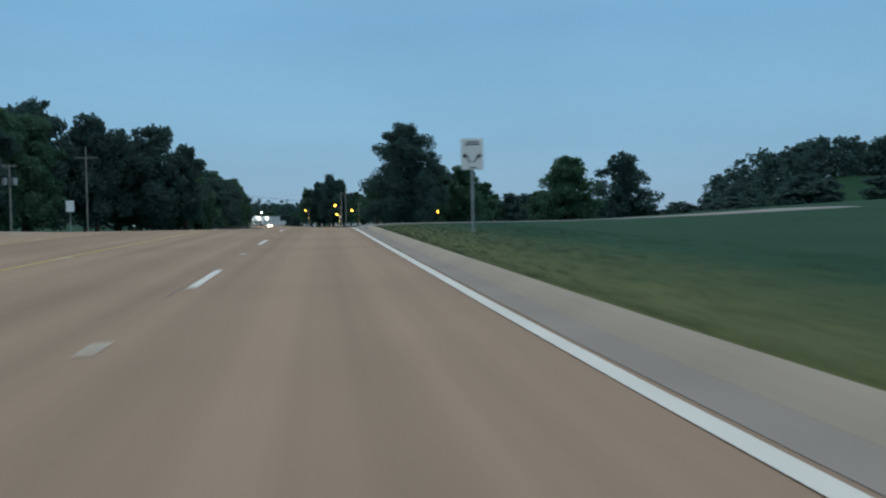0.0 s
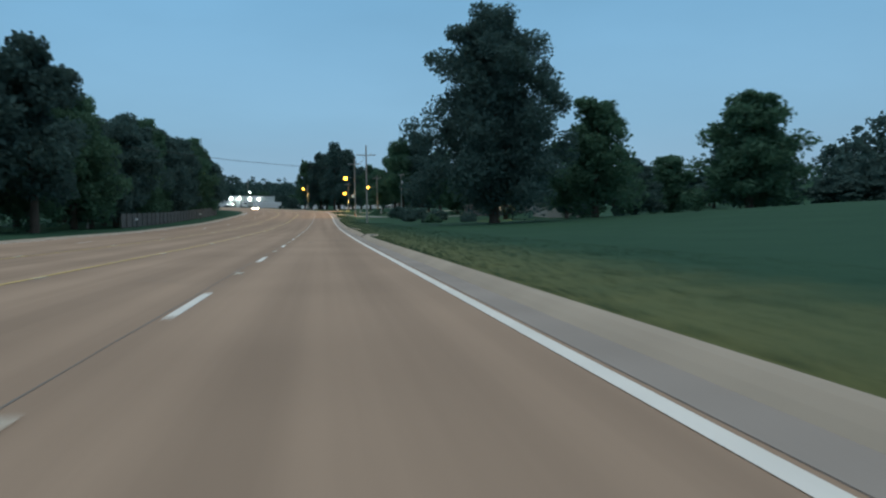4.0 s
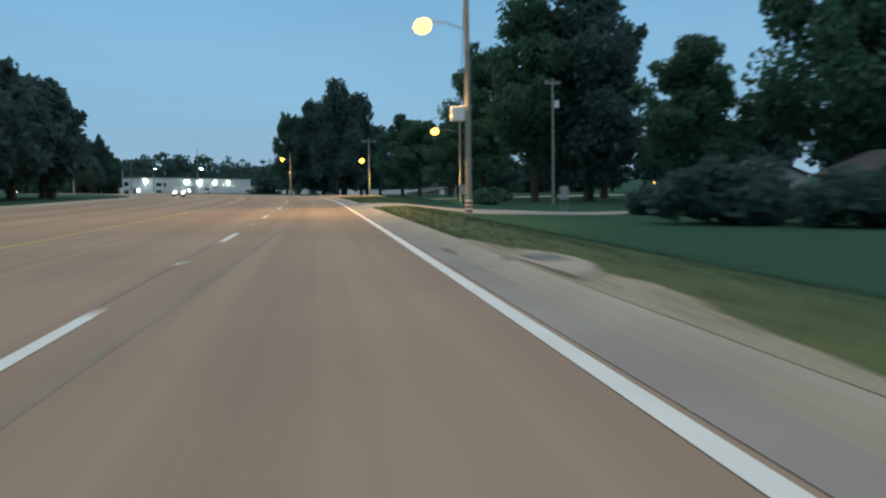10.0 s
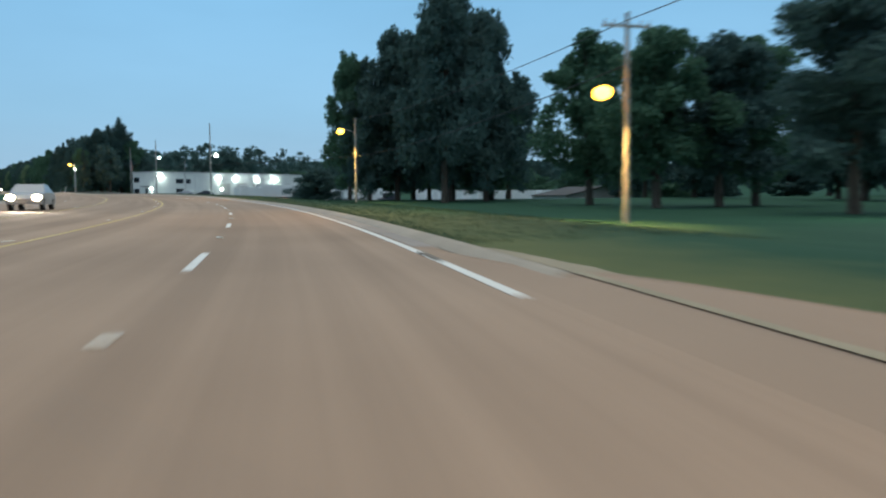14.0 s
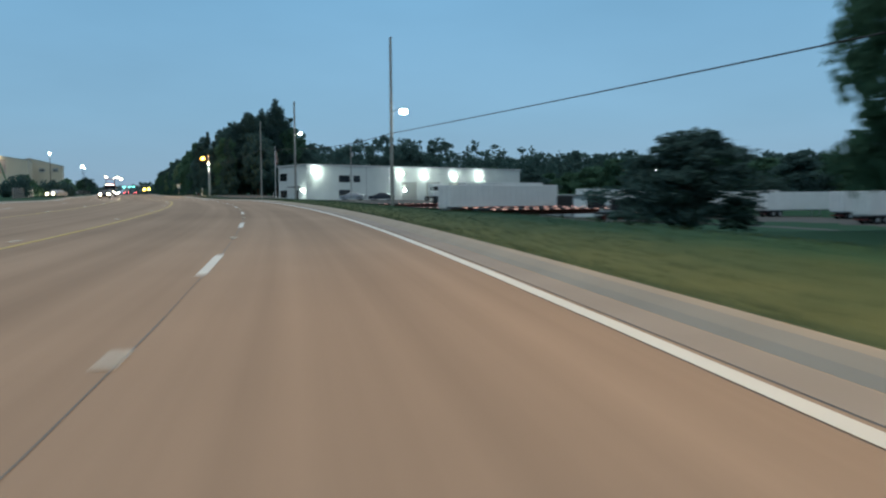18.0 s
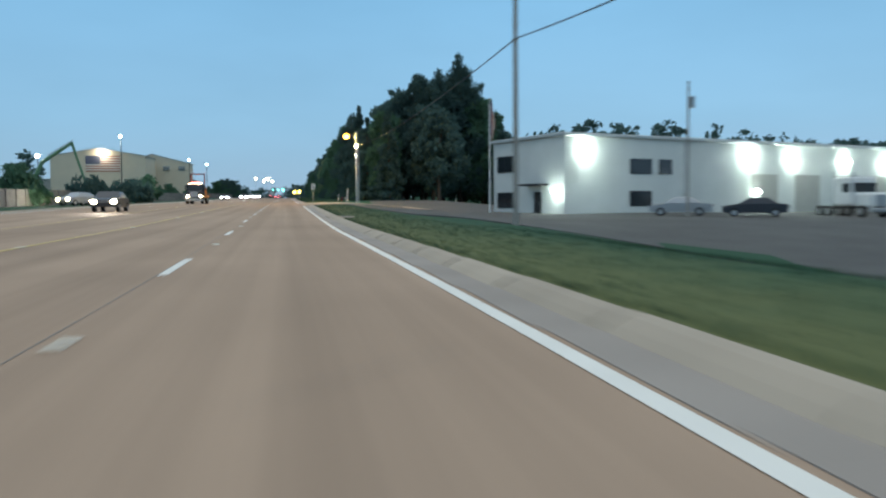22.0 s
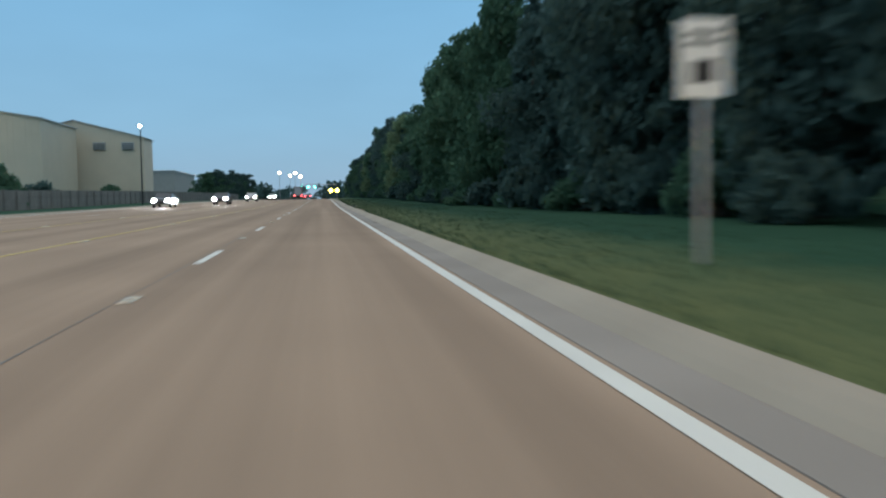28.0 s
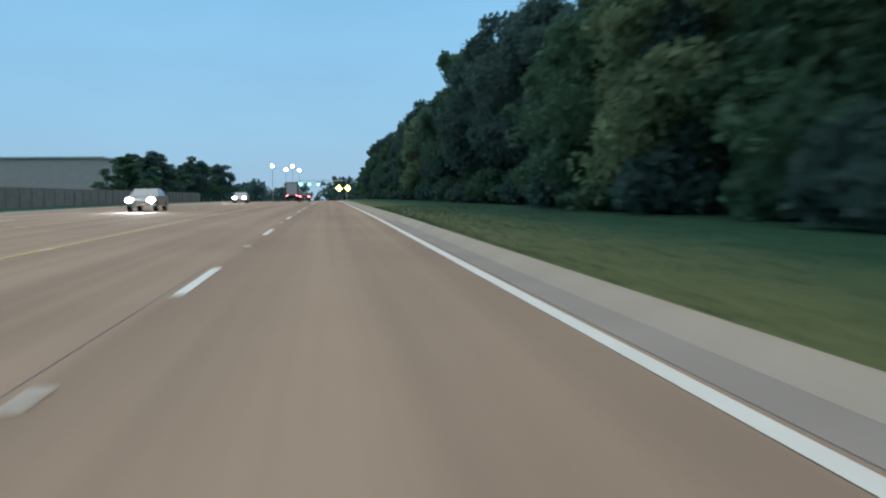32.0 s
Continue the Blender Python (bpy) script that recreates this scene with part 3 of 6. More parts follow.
def conifer(seed, mat, count=70, size=0.26, base=1.2, spread=3.0, tiers=15):
    """A 15 m conifer with whorls of drooping boughs."""
    rng = np.random.default_rng(seed)
    bm = B()
    rod(bm, (0, 0, -0.4), (0, 0, 14.6), 0.28, 0.03, 8)
    centres, radii = [], []
    for k in range(tiers):
        f = k / (tiers - 1)
        z = base + (14.6 - base) * f ** 0.92
        reach = spread * (1 - f) ** 0.75 + 0.25
        n = max(3, int(8 * (1 - f) + 2))
        for i in range(n):
            a = rng.uniform(0, 6.283)
            l = reach * rng.uniform(0.55, 1.15)
            for g in (0.45, 0.8, 1.05):
                centres.append((math.cos(a) * l * g, math.sin(a) * l * g, z - 0.25 * l * g + rng.normal(0, 0.15)))
                radii.append(0.30 + 0.28 * (1 - f))
            if k % 2 == 0:
                rod(bm, (0, 0, z), (math.cos(a) * l, math.sin(a) * l, z - 0.25 * l), 0.05, 0.015, 4)
    v, q = leaves(rng, centres, radii, max(6, int(count * 60 / len(centres) * 1.6)), size, 0.6, 0.1)
    crown = numpy_mesh("crown", v, q, mat)
    me = bpy.data.meshes.new("trunk")
    bm.to_mesh(me)
    bm.free()
    me.materials.append(BARK)
    return me, crown


OAKS = [broadleaf(11, LEAF_A, count=380, size=0.21), broadleaf(12, LEAF_B, count=380, size=0.21), broadleaf(13, LEAF_A, count=380, size=0.21, low=1.0, ragged=0.3), broadleaf(14, LEAF_B, count=380, size=0.21, low=0.6)]
TALLS = [broadleaf(21, LEAF_A, puffs=54, count=340, size=0.22, low=0.2, ragged=0.28), broadleaf(22, LEAF_A, puffs=54, count=340, size=0.22, low=0.6, ragged=0.25)]
NEAR = [broadleaf(71, LEAF_A, puffs=95, count=620, size=0.135, low=-0.8, ragged=0.22), broadleaf(72, LEAF_B, puffs=56, count=380, size=0.19, low=1.8, ragged=0.3)]
EDGE = [broadleaf(61, LEAF_B, puffs=54, low=-2.2, wide=0.3, count=260, size=0.24), broadleaf(62, LEAF_B, puffs=54, low=-2.0, wide=0.3, count=260, size=0.24), broadleaf(63, LEAF_A, puffs=54, low=-2.4, wide=0.25, count=260, size=0.24)]
PEAKS = [broadleaf(81, NEEDLE, puffs=64, count=480, size=0.16, low=-2.0, wide=0.12, taper=0.62, ragged=0.2), broadleaf(82, NEEDLE, puffs=64, count=480, size=0.16, low=-1.6, wide=0.18, taper=0.7, ragged=0.25)]
PINES = [conifer(31, NEEDLE, count=110, size=0.36, base=0.4), conifer(32, NEEDLE, count=110, size=0.36, spread=2.6, base=0.4), PEAKS[0]]
FAR = [broadleaf(41, LEAF_A, puffs=40, count=75, size=0.46), broadleaf(42, LEAF_A, puffs=40, count=75, size=0.46, low=0.5)]
LIT_CROWN = broadleaf(64, LEAF_C, puffs=60, count=300, size=0.22, low=-1.6, wide=0.35)[1]


def bush(seed, mat):
    """A dense dome of leaves on short stems, 11 m wide and 14 m high before it is scaled down."""
    rng = np.random.default_rng(seed)
    centres, radii = [], []
    for k in range(38):
        d = rng.normal(size=3)
        d /= np.linalg.norm(d)
        d[2] = abs(d[2])
        l = rng.uniform(0.45, 1.0)
        centres.append((d[0] * 4.3 * l, d[1] * 4.3 * l, 0.9 + d[2] * 3.6 * l))
        radii.append(rng.uniform(1.0, 1.7))
    v, q = leaves(rng, centres, radii, 85, 0.40, 0.85)
    v[:, 2] = np.maximum(v[:, 2], 0.02) * 14 / 5.5
    crown = numpy_mesh("crown", v, q, mat)
    bm = B()
    for k in range(9):
        x, y, z = centres[k]
        rod(bm, (x * 0.15, y * 0.15, -0.5), (x * 0.8, y * 0.8, z * 1.8), 0.16, 0.05, 5)
    me = bpy.data.meshes.new("trunk")
    bm.to_mesh(me)
    bm.free()
    me.materials.append(BARK)
    return me, crown


SHRUBS = [bush(51, LEAF_A), bush(52, LEAF_B)]
dice = random.Random(7)


def tree(kind, s, u, height, width, label, group="", name="tree", turn=None, category="tree", drop=0.0):
    trunk, crown = kind
    ob = thing(name, along(s, u, -drop, turn if turn is not None else (s * 37.0 + u * 101.0) % 360, (width / 11, width / 11, height / 14)), label, category, group)
    part("trunk", trunk, BARK, ob)
    part("crown", crown, BARK, ob)
    return ob


tree(NEAR[0], 183, 17.6, 24, 18, "tall dark green broadleaf tree standing on the lawn", turn=200)
tree(EDGE[0], 190, 32, 15, 13, "broadleaf tree beyond the lawn")
tree(EDGE[1], 209, 63, 18.5, 20, "round-crowned broadleaf tree on the grass slope")
tree(EDGE[0], 236, 45, 14.5, 15, "spreading broadleaf tree beyond the lawn")
tree(EDGE[2], 230, 53, 11, 11, "small round broadleaf tree beyond the lawn")
tree(EDGE[1], 245, 66, 12, 14, "broadleaf tree beyond the lawn")
tree(EDGE[2], 288, 111, 27, 25, "round dark broadleaf tree beyond the meadow")
tree(EDGE[0], 300, 34, 12, 11, "broadleaf tree with a low crown behind the houses")
tree(OAKS[0], 222, 38, 9, 10, "small broadleaf tree near the houses")
tree(TALLS[1], 307, 26, 21.5, 15, "tall spreading broadleaf tree behind the lawn")
tree(OAKS[3], 288, 39, 24, 17, "tall broadleaf tree behind the houses")
tree(PEAKS[1], 248, 33.5, 13, 13, "broad conifer beside a sodium lamp")
tree(NEAR[1], 308, 20.9, 19.5, 12, "broadleaf tree with high crown on the lawn")
tree(OAKS[0], 288, 45, 20, 14, "dark broadleaf tree behind the lawn")
tree(OAKS[1], 320, 34, 18, 14, "broadleaf tree beside the side street")
tree(NEAR[1], 333, 23.5, 19, 11, "broadleaf tree on the lawn by the side street")
tree(NEAR[1], 327, 18.6, 9.5, 9, "low broadleaf tree under sodium light")
tree(OAKS[2], 335, 34.5, 13.5, 11, "broadleaf tree beside the side street")
tree(OAKS[1], 290, 27.3, 13, 9.5, "broadleaf tree behind the houses")
tree(OAKS[0], 366, 34, 14, 13, "broadleaf tree beside a white lamp")
tree(OAKS[1], 384, 32, 15, 12, "broadleaf tree across the side street")
tree(OAKS[0], 385, 38.9, 14.6, 12, "broadleaf tree across the side street")
tree(OAKS[3], 387, 44.5, 15, 12, "broadleaf tree across the side street")
tree(OAKS[3], 398, 34, 17, 12, "broadleaf tree on the wooded corner")
tree(TALLS[0], 417, 26, 27.5, 13, "very tall broadleaf tree at the bend")
tree(TALLS[1], 424, 30, 25, 13, "very tall broadleaf tree at the bend", turn=90)
tree(OAKS[2], 432, 34, 18, 12, "broadleaf tree on the wooded corner")
tree(OAKS[0], 437, 46, 18, 13, "broadleaf tree on the wooded corner")
tree(NEAR[1], 437, 20.4, 20, 9, "broadleaf tree with a clear trunk at the bend")
tree(TALLS[0], 421, 33.5, 25, 12, "very tall broadleaf tree at the bend", turn=70)
tree(TALLS[1], 433, 26, 24, 12, "tall dense broadleaf tree at the bend", turn=40)
tree(TALLS[0], 440, 31.5, 22, 12, "tall dense broadleaf tree at the bend", turn=130)
tree(EDGE[0], 442, 25.3, 18, 10, "dense broadleaf tree at the bend")
tree(EDGE[2], 434, 22.3, 17, 8.5, "dense broadleaf tree at the bend")
tree(EDGE[1], 428, 38, 18, 12, "dense broadleaf tree on the wooded corner")
tree(OAKS[1], 448, 38, 15, 12, "broadleaf tree on the wooded corner")
tree(EDGE[2], 457, 22.0, 6.1, 10.0, "small spreading tree at the truck lot's edge")
for k in range(12):
    tree(FAR[k % 2], 345 + 10 * k + dice.uniform(-3, 3), 82 + dice.uniform(-8, 10), dice.uniform(13, 18), dice.uniform(12, 15), "dark broadleaf tree behind the houses", "trees beyond the meadow")
for k in range(42):
    s = 120 + 9 * k + dice.uniform(-4, 4)
    tree(FAR[k % 2], s, 128 + dice.uniform(-12, 20), dice.uniform(0.85, 1.1) * float(np.interp(s, (205, 225, 330, 350), (12, 9, 10, 15))), dice.uniform(15, 20), "distant dark broadleaf tree beyond the meadow", "trees beyond the meadow")
for k in range(38):
    s = 92 + 7.6 * k + dice.uniform(-2, 2)
    hgt = float(np.interp(s, (90, 145, 160, 172, 178, 200, 214, 240, 300, 380), (18.5, 20, 23.5, 22, 17, 15.5, 14.5, 16.5, 16, 13)))
    lane = float(np.interp(s, (152, 174), (-50, -29)))
    tree((EDGE + TALLS + OAKS[:1])[k % 6] if s < 300 else FAR[k % 2], s, lane - dice.uniform(0, 4), hgt * dice.uniform(0.85, 1.12), dice.uniform(10, 13) * (1.3 if s < 178 else 1), "dark green roadside broadleaf tree", "trees lining the road")
    tree(FAR[k % 2], s + 3, lane - 11 - dice.uniform(0, 5), hgt * dice.uniform(0.9, 1.2), dice.uniform(11, 14) * (1.4 if s < 178 else 1), "dark broadleaf tree behind the roadside row", "trees lining the road")
# roadside wood on the right
for k in range(62):
    s = 642 + 6.3 * k
    u = float(np.interp(s, (640, 670, 720, 760, 1030), (15, 12.5, 12, 12, 12))) + dice.uniform(-0.8, 1.2)
    kind = (PINES + EDGE)[(k * 3 + dice.randint(0, 2)) % 6] if s < 700 else (EDGE if s < 770 else OAKS)[dice.randint(0, 2)]
    hgt = float(np.interp(s, (640, 655, 700, 730, 1030), (13, 15, 15.5, 13, 12))) * dice.uniform(0.85, 1.15)
    tree(kind, s, u, hgt, dice.uniform(7.5, 10.5), "dense dark green tree at the wood's edge", "roadside wood")
    tree(FAR[dice.randint(0, 1)], s + 3, u + 8 + dice.uniform(-1, 2), hgt * dice.uniform(1.0, 1.3), dice.uniform(9, 12), "dark tree inside the wood", "roadside wood")
for s, u, h, w in ((658, 17, 18, 9), (660, 20.5, 21, 10), (659, 24, 24, 10), (662, 28, 25, 11), (664, 32.5, 28.5, 12), (663, 37, 21, 11), (661, 41, 15, 10), (660, 46, 10.5, 9)):
    tree(PEAKS[int(s) % 2] if h > 22 else EDGE[int(u) % 3], s, u, h, w * 1.15, "tall dense dark tree rising above the wood", "roadside wood")
    tree(EDGE[int(u + 1) % 3], s + 4, u + 1.5, h * 0.86, w, "dense dark tree in the wood", "roadside wood")
tree((EDGE[1][0], LIT_CROWN), 755.5, 10.7, 12, 8.5, "willowy tree at the wood's edge, headlit pale green in its leaf colour")
tree((EDGE[1][0], LIT_CROWN), 833, 10.8, 11, 8, "willowy tree at the wood's edge, headlit pale green in its leaf colour")
for k in range(60):
    s = 646 + 6 * k
    tree(SHRUBS[k % 2], s, float(np.interp(s, (640, 700, 1030), (11.5, 10.2, 9.8))) + dice.uniform(-0.6, 0.6), dice.uniform(1.6, 3.6), dice.uniform(3.5, 5.5), "low undergrowth bush at the wood's edge", "wood undergrowth", "bush", category="bush")
for k in range(14):
    tree(EDGE[k % 3], 672 + dice.uniform(0, 30), 44 + 11 * k, dice.uniform(8.5, 11), dice.uniform(13, 17), "distant dark tree behind the truck lot", "trees behind the lot")

for k in range(20):
    tree(EDGE[k % 3], 476 + 9 * k, 122 + dice.uniform(-4, 10) + 12 * (k % 2), dice.uniform(9, 11), dice.uniform(15, 18), "dark tree at the foot of the ridge behind the lot", "trees behind the lot")


def far_woods(name, spots, label):
    """Woods too far off to count: clumped leaf sprays, one object."""
    rng = np.random.default_rng(5)
    vs, qs, n = [], [], 0
    for s, u, h in spots:
        p = np.array(on_land(s, u))
        f = rng.uniform(0.05, 1, 30)
        w = (4.6 * np.sqrt(1.05 - f * f))
        c = p + np.stack([rng.normal(0, 1, 30) * w, rng.normal(0, 1, 30) * w, f * h * 0.92], 1)
        v, q = leaves(rng, c, rng.uniform(1.5, 3.0, 30), 15, 1.0)
        vs.append(v)
        qs.append(q + n)
        n += len(v)
    return tagged(part(name, numpy_mesh(name, np.concatenate(vs), np.concatenate(qs), LEAF_A), LEAF_A), label, "woods", kind="stuff")


far_woods("far_woods", [(338 + 0.1 * (q - 196) + dice.uniform(-18, 18), q, float(np.interp(q, (192, 206, 230, 430), (9, 17, 20, 22))) * dice.uniform(0.85, 1.1)) for q in np.linspace(192, 430, 110)], "distant wooded hill beyond the meadow")
far_woods("far_woods", [(dice.uniform(740, 960), q, float(np.interp(q, (50, 140, 300, 450), (25, 22.5, 15, 10))) * dice.uniform(0.85, 1.1)) for q in np.linspace(46, 450, 360)], "distant wooded ridge, dark against the dusk sky")
far_woods("far_woods", [(dice.uniform(480, 900), dice.uniform(-190, -110), dice.uniform(16, 22)) for _ in range(190)] +
          [(dice.uniform(1080, 1500), dice.uniform(-200, 220), dice.uniform(9, 13)) for _ in range(150)], "distant dark woods across the road")
for s, u, h, w in ((207, 13.7, 1.5, 3.2), (240, 13.8, 1.7, 3.4), (258, 17.5, 2.8, 5.5), (228, 15.5, 1.4, 2.6), (262, 14.8, 3.2, 6.8), (246, 20, 2.6, 5), (236, 24, 2.2, 4), (272, 16, 2.2, 4), (295, 12.5, 1.6, 5), (226, 22, 1.8, 3)):
    tree(SHRUBS[int(s) % 2], s, u, h, w, "rounded dark green shrub on the lawn", "lawn shrubs", "shrub", category="shrub")


# ---- poles and lamps ----
def pole(name, s, u, h, label, arm=0.0, arm_z=0.0, r=0.15, mat=POLE_WOOD, category="utility pole", land=True):
    ob = thing(name, along(s, u, 0, land=land), label, category, "poles along the road")
    part("shaft", rod(B(), (0, 0, -0.5), (0, 0, h), r, r * 0.65, 12), mat, ob)
    if arm:
        part("crossarm", box(B(), -arm, arm, -0.05, 0.05, arm_z - 0.06, arm_z + 0.06, 0.01), POLE_WOOD, ob)
        for x in (-arm + 0.1, -arm * 0.55, arm * 0.55, arm - 0.1):
            part("insulator", rod(B(), (x, 0, arm_z + 0.06), (x, 0, arm_z + 0.28), 0.05, 0.03, 8), STEEL, ob)
    return ob


def lamp_head(ob, x, z, reach, mat, label, from_x=0.0, r=0.16):
    """Arm, hood and glowing lens of a street lamp, on a pole."""
    bm = rod(B(), (from_x, 0, z - 0.25), (x * 0.5, 0, z + 0.1), 0.03, 0.03, 6)
    rod(bm, (x * 0.5, 0, z + 0.1), (x, 0, z + 0.12), 0.03, 0.03, 6)
    part("lamp_arm", bm, STEEL, ob)
    part("lamp_hood", ball(B(), (x, 0, z + 0.08), 0.28, 0.7, 1.15, 0.45), DARK_METAL, ob)
    part("lamp_lens", ball(B(), (x, 0, z - 0.1), r * 2.5, 1, 1.3, 0.8), mat, ob, label)


def glow_lamp(s, u, z, colour, watts):
    lamp_light(on_land(s, u, z - 1.0), colour, watts)


def hooded_lamp(s, u, z, colour, watts, tilt=25):
    """Light of a hooded lamp head that leans over the road."""
    ob = lamp_light(on_land(s, u, z), colour, watts, kind="SPOT")
    ob.data.spot_size, ob.data.spot_blend = math.radians(150), 0.6
    ob.matrix_world = Matrix.Translation(on_land(s, u, z - 0.6)) @ Matrix.Rotation(math.radians(turn_at(s)), 4, "Z") @ Matrix.Rotation(math.radians(tilt), 4, "Y")


p = pole("utility_pole", 220.5, 5.1, 12.3, "tall weathered grey utility pole with crossarm", 1.5, 10.8)
p = pole("utility_pole", 267.3, 5.1, 12.7, "tall utility pole carrying a lit sodium street lamp", 1.4, 11.3)
lamp_head(p, -1.95, 8.4, 1.95, GLOW_SODIUM, "glowing sodium lens")
band = part("reflector_band", rod(B(), (0, 0, 0.15), (0, 0, 0.75), 0.165, 0.163, 12), REFLECTOR, p, "white and red reflector band")
for z in (0.2, 0.38, 0.56):
    part("red_stripe", rod(B(), (0, 0, z), (0, 0, z + 0.09), 0.168, 0.168, 12), RED_BAND, band)
part("equipment_box", box(B(), -0.75, -0.16, -0.2, 0.2, 4.2, 4.85, 0.03), SIGN_WHITE, p, "white metal equipment box")
part("box_bracket", box(B(), -0.3, 0.1, -0.05, 0.05, 4.86, 4.93, 0.01), STEEL, p)
hooded_lamp(267.3, 3.15, 8.0, SODIUM, 3000)
p = pole("utility_pole", 312.6, 14.6, 10.5, "weathered utility pole with crossarm and a lit sodium lamp", 1.2, 9.6)
lamp_head(p, -2.6, 7.2, 2.6, GLOW_SODIUM, "glowing sodium lens")
hooded_lamp(312.6, 12.0, 7.0, SODIUM, 7500)
p = pole("utility_pole", 297, 18.7, 10.4, "thin dark utility pole with a pale can before the trees", 0.7, 10.0, r=0.12)
part("transformer", rod(B(), (0.34, 0, 8.0), (0.34, 0, 8.6), 0.2, 0.2, 12), SIGN_WHITE, p, "pale metal transformer can")
p = pole("utility_pole", 358.4, 14.4, 9.5, "utility pole with a lit sodium lamp by the side street", 1.2, 8.9)
lamp_head(p, -1.2, 6.0, 1.2, GLOW_SODIUM, "glowing sodium lens")
hooded_lamp(358.4, 13.2, 6.0, SODIUM, 5200)
p = pole("utility_pole", 418.9, 15.5, 10.0, "utility pole with a lit sodium lamp at the bend")
lamp_head(p, -1.8, 8.5, 1.8, GLOW_SODIUM, "glowing sodium lens")
hooded_lamp(418.9, 13.7, 8.4, SODIUM, 5800, 15)
p = pole("utility_pole", 478, 9.6, 13.5, "tall utility pole with a white lamp at the truck lot")
lamp_head(p, 1.0, 7.9, 1.0, GLOW_WHITE, "glowing white lens", r=0.12)
p = pole("utility_pole", 515, 8.2, 12.3, "tall utility pole with a floodlight at the truck lot")
lamp_head(p, 0.7, 8.6, 0.7, GLOW_WHITE, "white lens", r=0.08)
p = pole("utility_pole", 535, 7.2, 11.2, "slender utility pole beside the truck lot", r=0.12)
p = pole("street_lamp", 613, 7.6, 9.4, "grey pole with a sodium lamp and a white lamp", r=0.16, mat=STEEL, category="street lamp")
lamp_head(p, -1.3, 8.9, 1.3, GLOW_SODIUM, "glowing sodium lens")
part("flood_lamp", ball(B(), (0, 0, 7.5), 0.17, 1, 1, 1.2), GLOW_WHITE, p, "glowing white lens")
part("conduit", rod(B(), (0.28, 0, -0.4), (0.28, 0, 7.3), 0.06, 0.06, 8), STEEL, p)
glow_lamp(613, 6.3, 8.7, SODIUM, 6800)
glow_lamp(613, 7.0, 7.2, WHITE_LAMP, 300)
p = pole("utility_pole", 147, -41, 15.3, "tall pale weathered utility pole with crossarm before the trees", 1.9, 13.4)
for s, u, h in ((645.5, -28, 10.8), (690, -22.3, 9.0), (746, -24, 9.9)):
    p = pole("lot_lamp", s, u, h, "dark pole with a white flood lamp by the sheds", r=0.1, mat=DARK_METAL, category="lamp")
    part("flood_lamp", box(B(), -0.3, 0.3, -0.3, 0.1, h - 0.15, h + 0.2, 0.04), DARK_METAL, p)
    part("lamp_lens", ball(B(), (0, -0.3, h - 0.05), 0.2), GLOW_WHITE, p, "glowing white lens")
lamp_light(on_land(645.5, -28.6, 10.0), WHITE_LAMP, 1600)
p = pole("lot_lamp", 684.8, -51.6, 9.2, "tall dark pole with a bright white flood lamp behind the fence", r=0.12, mat=DARK_METAL, category="lamp")
part("lamp_hood", box(B(), -0.45, 0.45, -0.3, 0.3, 9.15, 9.35, 0.04), DARK_METAL, p)
part("lamp_lens", ball(B(), (0, -0.25, 9.0), 0.38, 1.2, 0.8, 0.8), GLOW_WHITE, p, "glowing white lens")
p = pole("yard_lamp", 242.5, 33.6, 6.2, "dark post with a lit sodium lamp beside the conifer", r=0.08, mat=DARK_METAL, category="lamp")
part("lamp_lens", ball(B(), (-0.3, 0, 6.0), 0.42, 1, 1, 0.8), GLOW_SODIUM, p, "glowing sodium lens")
part("lamp_hood", ball(B(), (-0.2, 0, 6.2), 0.3, 1, 1, 0.5), DARK_METAL, p)
hooded_lamp(242.5, 33.0, 5.8, SODIUM, 1500, 20)
p = pole("yard_lamp", 357, 28.2, 5.8, "post with a lit white lamp under a tree", r=0.08, category="lamp")
part("lamp_lens", ball(B(), (-0.2, -0.2, 5.6), 0.2, 1, 1, 0.8), GLOW_WHITE, p, "glowing white lens")
part("lamp_hood", ball(B(), (-0.1, 0, 5.85), 0.3, 1, 1, 0.4), DARK_METAL, p)
glow_lamp(356.6, 27.8, 5.2, WHITE_LAMP, 350)


# ---- the white office and workshop ----
office = thing("office_building", along(568.6, 21.0, 0, 18.6), "two-storey white metal-clad office building with lit wall lamps", "building")
OW, OL, OH = 57.0, 10.7, 6.5
part("wall", box(B(), 0, OW, 0, OL, -0.6, OH), SIDING, office)
part("roof", box(B(), -0.25, OW + 0.25, -0.25, OL + 0.25, OH, OH + 0.3, 0.05), ROOF_METAL, office)
for x0, x1, z0, z1 in ((7.2, 9.6, 3.5, 4.7), (10.6, 12.0, 3.5, 4.7), (7.2, 9.6, 0.7, 1.9)):
    w = part("window", box(B(), x0 - 0.07, x1 + 0.07, -0.05, 0.04, z0 - 0.07, z1 + 0.07), DARK_METAL, office)
    part("pane", box(B(), x0, x1, -0.065, -0.055, z0, z1), GLASS_DARK, w)
for y0, y1, z0, z1 in ((7.5, 10.0, 3.85, 5.2), (7.5, 10.0, 0.6, 1.9)):
    w = part("window", box(B(), -0.05, 0.04, y0 - 0.07, y1 + 0.07, z0 - 0.07, z1 + 0.07), DARK_METAL, office)
    part("pane", box(B(), -0.065, -0.055, y0, (y0 + y1) / 2 - 0.03, z0, z1), GLASS_DARK, w)
    part("pane", box(B(), -0.065, -0.055, (y0 + y1) / 2 + 0.03, y1, z0, z1), GLASS_DARK, w)
